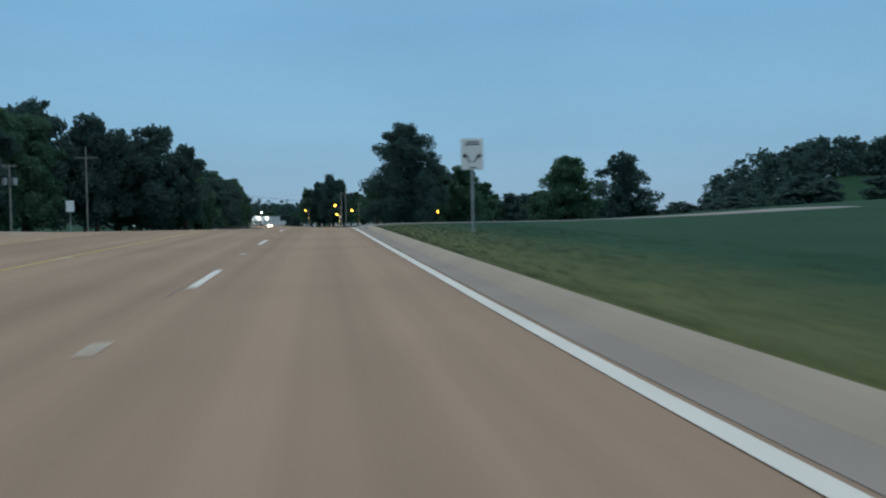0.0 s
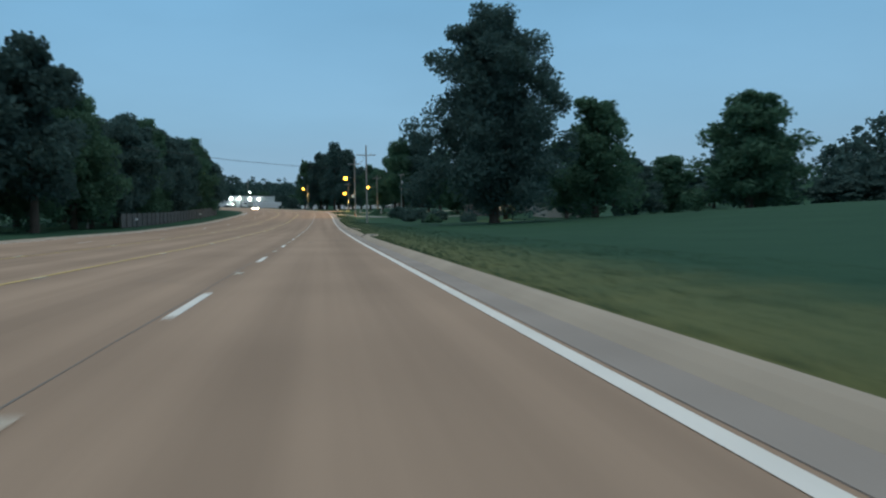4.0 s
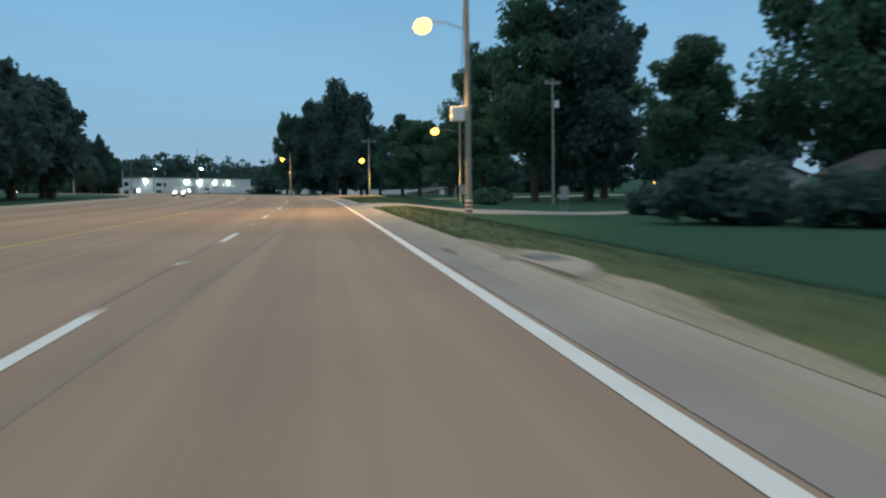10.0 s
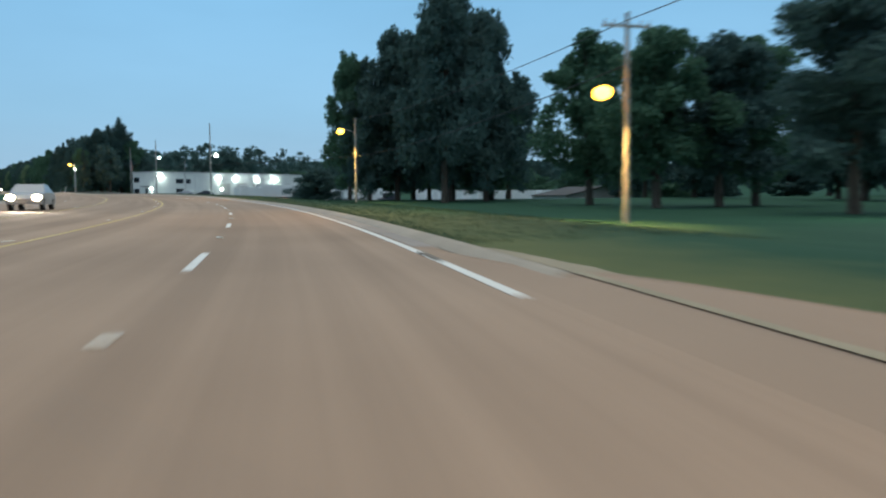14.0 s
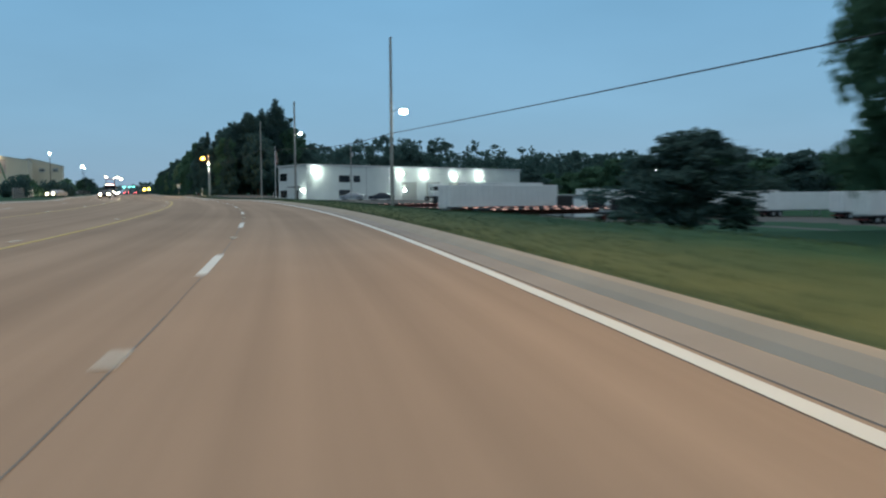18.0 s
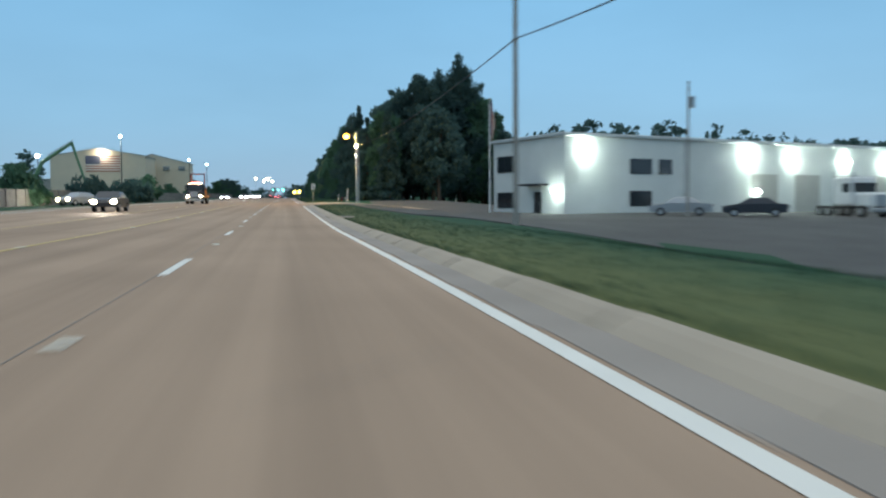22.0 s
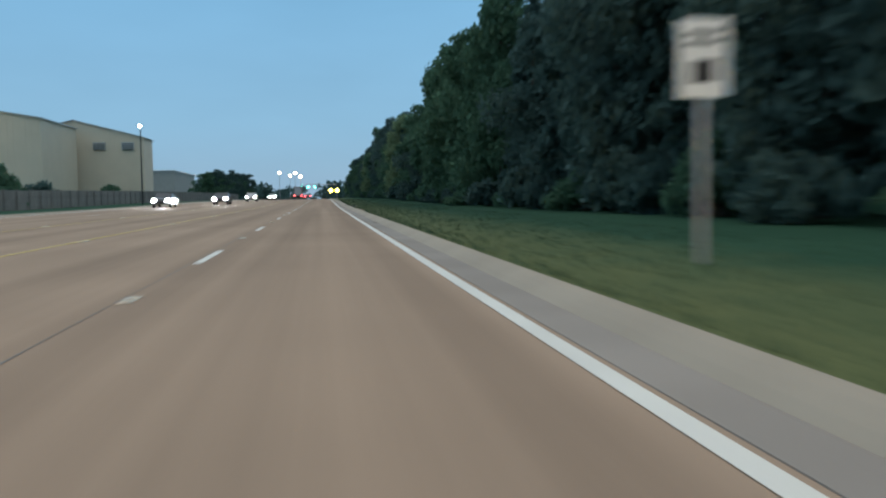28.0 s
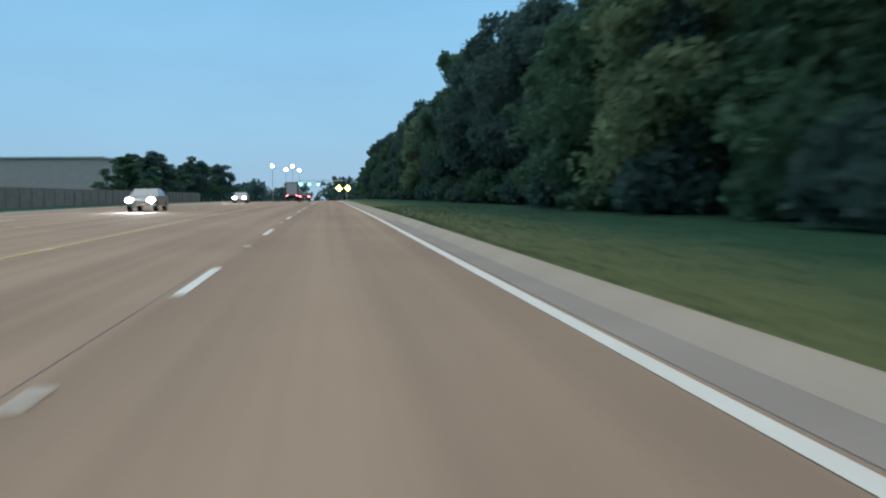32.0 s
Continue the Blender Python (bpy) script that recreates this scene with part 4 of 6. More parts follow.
for x, z in ((2.0, 5.5), (22, 5.4), (28.2, 5.2), (36.5, 5.1), (44, 5.0), (23, 2.0)):
    w = part("wall_lamp", box(B(), x - 0.25, x + 0.25, -0.28, -0.002, z - 0.12, z + 0.2, 0.03), DARK_METAL, office)
    part("lamp_lens", ball(B(), (x, -0.36, z - 0.08), 0.42 if z > 3 else 0.26, 1.2, 0.8, 0.9), GLOW_WHITE, w, "glowing white lens")
w = part("wall_lamp", box(B(), -0.26, -0.002, 0.8, 1.2, 1.9, 2.2, 0.03), DARK_METAL, office)
part("lamp_lens", ball(B(), (-0.32, 1.0, 1.93), 0.24, 0.8, 1.2, 0.9), GLOW_WHITE, w, "glowing white lens")
lamp_light(office.matrix_world @ Vector((-1.2, 1.0, 1.9)), WHITE_LAMP, 60)
for x in (2.0, 22, 30, 43):
    lamp_light(office.matrix_world @ Vector((x, -2.6, 5.0)), WHITE_LAMP, 170)

# ---- more surfaces ----
RED_PAINT = material("red_frame_paint", (0.16, 0.03, 0.025), 0.5, vary=0.3, size=1)
BLUE_GREY = material("dark_car_paint", (0.03, 0.035, 0.045), 0.3, metal=0.3, vary=0.1, spec=0.6)
SILVER = material("silver_car_paint", (0.35, 0.36, 0.37), 0.3, metal=0.6, vary=0.08, spec=0.6)
ORANGE = material("orange_machine_paint", (0.55, 0.22, 0.05), 0.5, vary=0.2, size=1)
FENCE_WOOD = material("fence_board", (0.20, 0.195, 0.18), 0.9, vary=0.35, size=0.8, bump=0.4, fine=8, thing=0.5)
PALE_WOOD = material("pale_fence_board", (0.105, 0.105, 0.10), 0.9, vary=0.3, size=0.8, bump=0.4, fine=8, thing=0.5)
SHINGLE = material("roof_shingle", (0.07, 0.065, 0.06), 0.9, vary=0.3, size=0.7, bump=0.5, fine=10)
BRICKISH = material("painted_wall", (0.36, 0.35, 0.32), 0.7, vary=0.12, size=1.2, bump=0.2)
FLAG_BLUE = material("flag_blue", (0.09, 0.10, 0.15), 0.8, vary=0.15)
FLAG_RED = material("flag_red", (0.30, 0.10, 0.07), 0.8, vary=0.15)
FLAG_WHITE = material("flag_white", (0.66, 0.62, 0.54), 0.8, vary=0.1)
GRASS_BLADE = material("grass_blade", (0.036, 0.072, 0.038), 0.8, vary=0.25, size=3, island=0.4, spec=0.2)
DIRT = material("gutter_dirt", (0.20, 0.17, 0.14), 0.95, vary=0.4, size=0.3, bump=0.6)
GLOW_GREEN = glow("signal_green", (0.05, 1.0, 0.62), 40)
GLOW_SIGN = glow("sign_return_glow", (1.0, 0.72, 0.12), 14)
GLOW_HEAD = glow("headlamp_glow", (0.92, 1.0, 1.0), 80)
GLOW_WARM = glow("warm_headlamp_glow", (1.0, 0.82, 0.5), 60)
GLOW_TAIL = glow("tail_glow", (1.0, 0.10, 0.10), 16)
GLOW_PORCH = glow("porch_glow", (1.0, 0.86, 0.62), 1.6)
# unlit reflector strips: light they would throw back is put in as emission
GLOW_REFLECT = glow("reflector_glow", (1.0, 0.55, 0.45), 1.6)


def wheel(ob, x, y, r=0.5, w=0.28, name="wheel"):
    t = part(name, rod(B(), (x - w / 2, y, r), (x + w / 2, y, r), r, r, 18), RUBBER, ob)
    part("rim", rod(B(), (x - w / 2 - 0.01, y, r), (x + w / 2 + 0.01, y, r), r * 0.58, r * 0.58, 12), STEEL, t)
    return t


# ---- roadside signs and posts ----
sg = thing("turn_lane_sign", along(27.2, 3.4), "white regulatory sign with black turn arrows on a steel post", "road sign")
part("post", box(B(), -0.03, 0.03, -0.03, 0.03, -0.4, 3.1), STEEL, sg)
plate = part("plate", box(B(), -0.38, 0.38, -0.05, -0.032, 2.1, 3.15, 0.008), SIGN_WHITE, sg)
for z, w in ((3.03, 0.2), (2.95, 0.26), (2.17, 0.12)):
    part("legend_bar", box(B(), -w, w, -0.055, -0.052, z - 0.02, z + 0.02), SIGN_BLACK, plate)
bm = B()
for sx in (-1, 1):
    pts = [(sx * 0.03, 2.35), (sx * 0.11, 2.35), (sx * 0.13, 2.55), (sx * 0.22, 2.60), (sx * 0.20, 2.68), (sx * 0.33, 2.58), (sx * 0.26, 2.46), (sx * 0.24, 2.53), (sx * 0.17, 2.49)]
    f = bm.faces.new([bm.verts.new((x, -0.0535, z)) for x, z in pts])
    f.normal_update()
    if f.normal.y > 0:
        f.normal_flip()
got = bmesh.ops.extrude_face_region(bm, geom=bm.faces[:])
bmesh.ops.translate(bm, vec=(0, -0.002, 0), verts=[v for v in got["geom"] if isinstance(v, bmesh.types.BMVert)])
part("turn_arrows", bm, SIGN_BLACK, plate)
sg = thing("speed_sign", along(647.5, 3.0), "white rectangular road sign on a steel post before the wood", "road sign")
part("post", box(B(), -0.03, 0.03, -0.03, 0.03, -0.4, 2.9), STEEL, sg)
plate = part("plate", box(B(), -0.31, 0.31, -0.05, -0.032, 2.0, 2.95, 0.008), SIGN_WHITE, sg)
for z, w, t in ((2.78, 0.2, 0.03), (2.66, 0.2, 0.03), (2.32, 0.16, 0.14)):
    part("legend_bar", box(B(), -w, w, -0.055, -0.052, z - t, z + t), SIGN_BLACK, plate)
sg = thing("road_sign", along(81, -24.9), "small pale road sign on a thin post across the road", "road sign")
part("post", box(B(), -0.03, 0.03, -0.03, 0.03, -0.4, 3.05), STEEL, sg)
part("plate", box(B(), -0.36, 0.36, -0.05, -0.032, 2.05, 3.1, 0.008), SIGN_WHITE, sg)
sg = thing("yard_sign", along(352.8, 24.4), "small pale board sign on two short posts", "sign")
part("board", box(B(), -0.4, 0.4, -0.03, 0.03, 0.5, 1.25, 0.01), SIGN_WHITE, sg)
for x in (-0.3, 0.3):
    part("post", box(B(), x - 0.03, x + 0.03, 0.035, 0.09, -0.3, 1.2), POLE_WOOD, sg)
for s, u, h, r in ((634, 7.9, 1.9, 0.06), (633.4, 7.6, 0.6, 0.05), (651, 29, 1.5, 0.07), (636, 6.6, 1.1, 0.04)):
    m = thing("marker_post", along(s, u), "thin white plastic marker post in the grass", "post", "marker posts")
    part("post", rod(B(), (0, 0, -0.3), (0, 0, h), r, r, 10), SIGN_WHITE, m)
    part("cap", ball(B(), (0, 0, h), r * 1.15, 1, 1, 0.5), SIGN_WHITE, m)
m = thing("hydrant", along(632.6, 6.9), "small red hydrant in the grass", "hydrant")
bm = rod(B(), (0, 0, -0.1), (0, 0, 0.5), 0.11, 0.1, 12)
ball(bm, (0, 0, 0.52), 0.12)
rod(bm, (-0.2, 0, 0.36), (0.2, 0, 0.36), 0.05, 0.05, 8)
part("body", bm, RED_PAINT, m)
for s, u in ((105, -24.4), (150, -24.2), (196, -24.3), (248, -24.3), (655, -24.2), (700, -24.6)):
    m = thing("mailbox_post", along(s, u), "small pale post on the far verge", "post", "verge posts")
    part("post", box(B(), -0.06, 0.06, -0.06, 0.06, -0.3, 0.95, 0.01), PALE_WOOD, m)
    part("top", box(B(), -0.12, 0.12, -0.2, 0.2, 0.955, 1.2, 0.04), SIGN_WHITE, m)

# ---- wires ----
def wire(a, b, sag, label="thin dark overhead cable between poles", r=0.022):
    a, b = Vector(a), Vector(b)
    mid = (a + b) / 2
    pts = []
    for i in range(17):
        k = i / 16
        p = a.lerp(b, k)
        p.z -= sag * 4 * k * (1 - k)
        pts.append(p - mid)
    cu = bpy.data.curves.new("cable", "CURVE")
    cu.dimensions, cu.bevel_depth, cu.bevel_resolution = "3D", r, 1
    sp = cu.splines.new("POLY")
    sp.points.add(len(pts) - 1)
    for q, p in zip(sp.points, pts):
        q.co = (*p, 1)
    cu.materials.append(WIRE)
    ob = new("cable", cu)
    ob.location = mid
    return tagged(ob, label, "cable", "overhead cables")


POLES = ((220.5, 5.1, 10.8), (267.3, 5.1, 11.3), (312.6, 14.6, 9.6), (358.4, 14.4, 8.9), (418.9, 15.5, 9.6))
for (s0, u0, z0), (s1, u1, z1) in zip(POLES, POLES[1:]):
    wire(on_land(s0, u0, z0 + 0.25), on_land(s1, u1, z1 + 0.25), 0.7)
LOW_LINE = ((358.4, 14.4, 6.6), (418.9, 15.5, 4.9), (478, 9.6, 5.4), (515, 8.2, 6.2), (535, 7.2, 7.2), (613, 7.6, 7.6))
for k, ((s0, u0, z0), (s1, u1, z1)) in enumerate(zip(LOW_LINE, LOW_LINE[1:])):
    wire(at(s0, u0, z0), at(s1, u1, z1), (0.6, 0.1, 0.4, 0.15, 0.7)[k], r=0.026)
wire(at(221, 5.1, 8.2), at(196, -30, 10.8), 0.6, r=0.03)
p = pole("utility_pole", 196, -30, 11.3, "weathered utility pole among the roadside trees", 1.2, 10.4)
p = pole("utility_pole", 112, -41, 9.3, "utility pole with two transformer cans before the trees", 0.9, 8.9)
for x in (-0.6, 0.6):
    part("transformer", rod(B(), (x, -0.1, 6.5), (x, -0.1, 7.4), 0.36, 0.36, 14), STEEL, p, "pale metal transformer can")
p = pole("utility_pole", 559, 27, 9.8, "thin utility pole in front of the office", r=0.11)
part("transformer", rod(B(), (0.3, 0, 7.9), (0.3, 0, 8.7), 0.2, 0.2, 12), STEEL, p)
for s, u, z, w, h in ((277.5, 6.8, 1.03, 0.4, 0.56), (272, 11.0, 1.15, 0.42, 0.66)):
    ys = thing("yard_sign", along(s, u, 0, -8), "small white sign, greyed for shade, on two thin stakes in the grass", "sign", "signs on the lawn")
    # grey wall material on a white panel: shade is put into its colour
    part("panel", box(B(), -w / 2, w / 2, -0.015, 0.015, z - h / 2, z + h / 2, 0.006), BRICKISH, ys)
    for x in (-w * 0.35, w * 0.35):
        part("stake", box(B(), x - 0.015, x + 0.015, 0.016, 0.04, -0.3, z + h * 0.4), STEEL, ys)
    for k in range(3):
        part("text_bar", box(B(), -w * 0.33, w * (0.33 - 0.1 * (k % 2)), -0.021, -0.016, z + h * (0.22 - 0.24 * k), z + h * (0.31 - 0.24 * k)), STEEL, ys, "grey bar of lettering")
fp = thing("flagpole", along(575.6, 16.4, 0), "white flagpole with a furled flag beside the office", "flagpole")
part("shaft", rod(B(), (0, 0, -0.3), (0, 0, 10.2), 0.07, 0.04, 10), SIGN_WHITE, fp)
part("finial", ball(B(), (0, 0, 10.25), 0.09), STEEL, fp)
drape = part("flag", box(B(), 0.05, 0.16, -0.02, 0.02, 7.0, 10.0, 0.01), FLAG_BLUE, fp, "hanging striped flag")
for i in range(7):
    x = 0.17 + 0.045 * i
    bm = box(B(), x, x + 0.055, -0.03 + 0.02 * (i % 2), 0.03 + 0.02 * (i % 2), 6.4 + 0.2 * i, 9.9 - 0.3 * i, 0.008)
    part("stripe", bm, FLAG_RED if i % 2 == 0 else FLAG_WHITE, drape)

# ---- office details ----
ribs = B()
for i in range(72):
    x = 14.5 + i * 0.58
    box(ribs, x, x + 0.09, -0.04, -0.003, -0.4, OH - 0.05)
for i in range(7):
    box(ribs, 0.1 + i * 0.2, 0.17 + i * 0.2, -0.05, -0.003, 2.6, 6.4)
part("wall_rib", ribs, SIDING, office)["kind"] = "stuff"
part("gutter_pipe", rod(B(), (13.6, -0.07, -0.3), (13.6, -0.07, 6.4), 0.05, 0.05, 8), STEEL, office)
part("awning", box(B(), -1.2, -0.004, 2.2, 5.2, 2.45, 2.62, 0.03), DARK_METAL, office)
d = part("door", box(B(), -0.06, -0.004, 3.2, 4.2, -0.3, 1.95), GLASS_DARK, office)
part("door_handle", rod(B(), (-0.10, 3.32, 0.7), (-0.10, 3.32, 1.0), 0.015, 0.015, 6), STEEL, d)
for i in range(5):
    x = 22.5 + i * 6.4
    d = part("bay_door", box(B(), x, x + 3.8, -0.05, -0.004, -0.4, 3.6), BRICKISH, office, "pale roll-up bay door")
    for k in range(6):
        part("slat", box(B(), x + 0.05, x + 3.75, -0.065, -0.052, -0.3 + k * 0.64, 0.22 + k * 0.64), BRICKISH, d)
for i in range(7):
    y = 6.4 + i * 0.62
    sh = thing("hedge_shrub", office.matrix_world @ pose(-0.8, y, -0.5) @ Matrix.Diagonal((0.09, 0.09, 0.05, 1)), "clipped low hedge shrub under the windows", "shrub", "office hedge")
    part("trunk", SHRUBS[i % 2][0], BARK, sh)
    part("crown", SHRUBS[i % 2][1], LEAF_A, sh)

# ---- trailers and trucks in the lot ----
def semi_trailer(s, u, turn, label, length=14.6, top=4.0):
    """Box trailer: nose at its own +y, ribbed sides."""
    m = along(s, u, 0, turn)
    ob = thing("box_trailer", m, label, "trailer", "parked trailers")
    part("body", box(B(), -1.27, 1.27, 0, length, 1.15, top, 0.03), TRAILER_WHITE, ob)
    bm = B()
    for i in range(int(length / 0.6)):
        y = 0.3 + i * 0.6
        box(bm, -1.30, -1.272, y, y + 0.07, 1.2, top - 0.05)
        box(bm, 1.272, 1.30, y, y + 0.07, 1.2, top - 0.05)
    part("side_rib", bm, TRAILER_WHITE, ob)["kind"] = "stuff"
    part("rail", box(B(), -1.29, 1.29, 0.02, length - 0.02, 1.0, 1.145), STEEL, ob)
    for x in (-0.62, 0.62):
        d = part("rear_door", box(B(), x - 0.6, x + 0.6, -0.04, -0.002, 1.2, top - 0.05, 0.01), TRAILER_WHITE, ob)
        part("lock_bar", rod(B(), (x, -0.06, 1.25), (x, -0.06, top - 0.1), 0.02, 0.02, 6), STEEL, d)
    part("bumper", box(B(), -1.1, 1.1, 0.0, 0.12, 0.5, 0.62, 0.01), RED_PAINT, ob)
    part("bogie", box(B(), -0.5, 0.5, 0.8, 4.0, 0.55, 0.99), DARK_METAL, ob)
    for y in (1.4, 2.8):
        for x in (-1.05, 1.05):
            wheel(ob, x, y, 0.5, 0.45)
    for x in (-0.8, 0.8):
        part("landing_leg", box(B(), x - 0.06, x + 0.06, length - 3.2, length - 3.05, 0.0, 0.99), STEEL, ob)
    return ob


def flatbed(s, u, turn, label, length=14.0):
    ob = thing("flatbed_trailer", along(s, u, 0, turn), label, "trailer", "parked trailers")
    part("deck", box(B(), -1.27, 1.27, 0, length, 1.15, 1.30, 0.01), DARK_METAL, ob)
    for x in (-0.55, 0.55):
        part("frame_beam", box(B(), x - 0.08, x + 0.08, 0.1, length - 0.1, 0.75, 1.145), RED_PAINT, ob)
    part("headboard", box(B(), -1.2, 1.2, length - 0.1, length, 1.305, 2.2, 0.01), DARK_METAL, ob)
    for y in (1.4, 2.8):
        for x in (-1.05, 1.05):
            wheel(ob, x, y, 0.5, 0.45)
    for x in (-0.8, 0.8):
        part("landing_leg", box(B(), x - 0.06, x + 0.06, length - 3.2, length - 3.05, 0.0, 0.74), STEEL, ob)
    for i in range(13):
        for x in (-1.282, 1.282):
            part("side_marker", box(B(), x - 0.008, x + 0.008, 0.3 + i * 1.05, 0.75 + i * 1.05, 1.205, 1.238), GLOW_REFLECT, ob, "red and white reflector strip with its returned light as glow")
    return ob


def tractor(s, u, turn, mat, label):
    """A sleeper-cab road tractor, nose at its own +y."""
    ob = thing("road_tractor", along(s, u, 0, turn), label, "truck", "parked trucks")
    part("frame", box(B(), -0.45, 0.45, -3.4, 3.2, 0.7, 0.95), DARK_METAL, ob)
    bm = box(B(), -1.2, 1.2, -1.2, 1.3, 0.96, 3.4, 0.15)
    part("cab", bm, mat, ob)
    part("bonnet", box(B(), -0.95, 0.95, 1.31, 3.3, 0.8, 2.05, 0.18), mat, ob)
    part("windscreen", box(B(), -1.05, 1.05, 1.285, 1.33, 2.1, 2.9, 0.02), GLASS_DARK, ob)
    part("grille", box(B(), -0.5, 0.5, 3.301, 3.36, 0.9, 1.9, 0.02), STEEL, ob)
    part("bumper", box(B(), -1.15, 1.15, 3.2, 3.5, 0.45, 0.79, 0.05), STEEL, ob)
    for x in (-1.0, 1.0):
        part("exhaust_stack", rod(B(), (x, -1.35, 0.96), (x, -1.35, 3.9), 0.08, 0.08, 10), STEEL, ob)
        part("side_window", box(B(), x * 1.205 - 0.01, x * 1.205 + 0.01, 0.1, 1.0, 2.1, 2.85), GLASS_DARK, ob)
    for y in (2.3, -1.9, -3.0):
        for x in (-1.0, 1.0):
            wheel(ob, x, y, 0.5, 0.35)
    return ob


semi_trailer(486.4, 16.8, -82, "low white ribbed box trailer backed towards the road", 11.6, 3.25)
flatbed(483.3, 16.5, -81, "red-framed flatbed trailer with marker strips beside a box trailer", 12)
flatbed(505, 15.5, -68, "low red-framed flatbed trailer with marker strips")
flatbed(513, 14.2, -70, "low red-framed flatbed trailer with marker strips", 14.6)
flatbed(497, 20, -74, "low red-framed flatbed trailer with marker strips", 13)
flatbed(478.8, 17.3, -80, "red-framed flatbed trailer at the lot's edge", 12)
semi_trailer(548, 44, -85, "white ribbed box trailer standing before the office", 16)
semi_trailer(540, 63, -85, "white ribbed box trailer in the lot", 16)
flatbed(466.5, 22.4, -35, "dark low flatbed trailer standing under the small tree", 9)
semi_trailer(533, 70.5, -86, "short white ribbed container trailer in the lot", 9, 3.6)
semi_trailer(534, 87, -88, "white ribbed box trailer at the back of the lot", 14)
semi_trailer(520, 84, -88, "white ribbed box trailer at the back of the lot", 15)
semi_trailer(506, 84, -88, "white ribbed box trailer at the back of the lot", 15)
semi_trailer(492, 72, -88, "white ribbed box trailer at the back of the lot", 15)
semi_trailer(652, 37.6, -88, "long white box trailer parked by the wood", 15.5)
semi_trailer(651.4, 53.8, -88, "long white box trailer parked by the wood", 14.6)
semi_trailer(640, 74, -88, "white box trailer parked by the wood", 14.6)
tractor(534, 60, 96, TRAILER_WHITE, "white road tractor parked in the lot")
tractor(528, 74, 96, BLUE_GREY, "dark road tractor parked in the lot")
tractor(566, 46, 180, TRAILER_WHITE, "white road tractor by the bay doors")
for s, u in ((478, 66), (474, 88), (488, 92), (500, 104), (514, 106)):
    semi_trailer(s, u, -88, "white ribbed box trailer at the back of the lot", 14)
sh = thing("lot_shed", along(529, 52, 0, 4), "low grey metal shed with a roll-up door in the lot", "shed")
part("wall", box(B(), 0, 9, 0, 6, -0.3, 3.4), ROOF_METAL, sh)
part("roof", box(B(), -0.3, 9.3, -0.3, 6.3, 3.4, 3.55, 0.02), ROOF_METAL, sh)
d = part("bay_door", box(B(), 3.2, 7.0, -0.06, -0.003, -0.2, 2.8), SIGN_WHITE, sh)
for k in range(5):
    part("slat", box(B(), 3.25, 6.95, -0.075, -0.062, -0.1 + k * 0.57, 0.37 + k * 0.57), SIGN_WHITE, d)
for s, u in ((546, 83), (560, 101)):
    p = pole("lot_lamp", s, u, 7.2, "thin pole with a white lamp in the lot", r=0.08, mat=DARK_METAL, category="lamp")
    part("lamp_lens", ball(B(), (0, -0.1, 7.0), 0.2), GLOW_WHITE, p, "glowing white lens")
p = pole("chimney_stack", 540, 84.5, 8.2, "dark round steel stack at the back of the lot", r=0.55, mat=DARK_METAL, category="stack")
lp = thing("lot_lamp", along(583, 20.4), "slim steel post with solar panel and lit lamp head", "lamp")
part("base", rod(B(), (0, 0, -0.2), (0, 0, 0.22), 0.45, 0.42, 16), PAINT_YELLOW, lp, "yellow painted concrete base")
part("shaft", rod(B(), (0, 0, 0.221), (0, 0, 5.7), 0.11, 0.09, 12), STEEL, lp)
part("lamp_head", box(B(), -0.75, 0.1, -0.12, 0.12, 5.72, 5.8, 0.02), SIGN_WHITE, lp)
part("lamp_lens", box(B(), -0.7, -0.3, -0.09, 0.09, 5.69, 5.715), GLOW_WHITE, lp, "glowing white lens")
bm = box(B(), -1.0, 0.15, -0.4, 0.4, 5.9, 5.95, 0.01)
bmesh.ops.rotate(bm, verts=bm.verts[:], cent=(0, 0, 5.9), matrix=Matrix.Rotation(radians(-9), 3, "Y"))
part("solar_panel", bm, GLASS_DARK, lp, "dark tilted solar panel")
ex = thing("excavator", along(683, -44.6, 0, 0), "green excavator with a raised boom standing behind the board fence", "excavator")
EX_GREEN = material("machine_green", (0.10, 0.20, 0.11), 0.5, vary=0.25, size=1.5)
for x in (-10.4, -7.8):
    part("track", box(B(), x - 0.35, x + 0.35, -2.2, 2.2, 0.0, 0.95, 0.25), RUBBER, ex)
part("undercarriage", box(B(), -10.0, -8.2, -1.2, 1.2, 0.55, 1.2, 0.05), DARK_METAL, ex)
part("house", box(B(), -10.6, -7.6, -1.9, 1.6, 1.21, 2.7, 0.12), EX_GREEN, ex)
cab_ = part("cab", box(B(), -8.6, -7.6, -1.7, -0.2, 2.71, 4.0, 0.1), EX_GREEN, ex)
part("cab_window", box(B(), -7.61, -7.57, -1.5, -0.4, 2.9, 3.8), GLASS_DARK, cab_)
part("boom", rod(rod(B(), (-8.2, 0, 2.6), (-5.6, 0, 8.0), 0.42, 0.40, 6), (-5.7, 0, 7.8), (0.1, 0, 11.7), 0.40, 0.28, 6), EX_GREEN, ex)
part("stick", rod(B(), (0, 0, 11.9), (2.6, 0, 3.2), 0.30, 0.20, 6), EX_GREEN, ex)
part("hydraulic_ram", rod(B(), (-4.6, 0, 9.2), (0.3, 0, 12.3), 0.09, 0.09, 8), STEEL, ex)
bk = box(B(), 2.0, 3.4, -0.7, 0.7, 2.0, 3.15, 0.15)
part("bucket", bk, DARK_METAL, ex)
tractor(645, 60, 92, TRAILER_WHITE, "white road tractor parked by the wood")
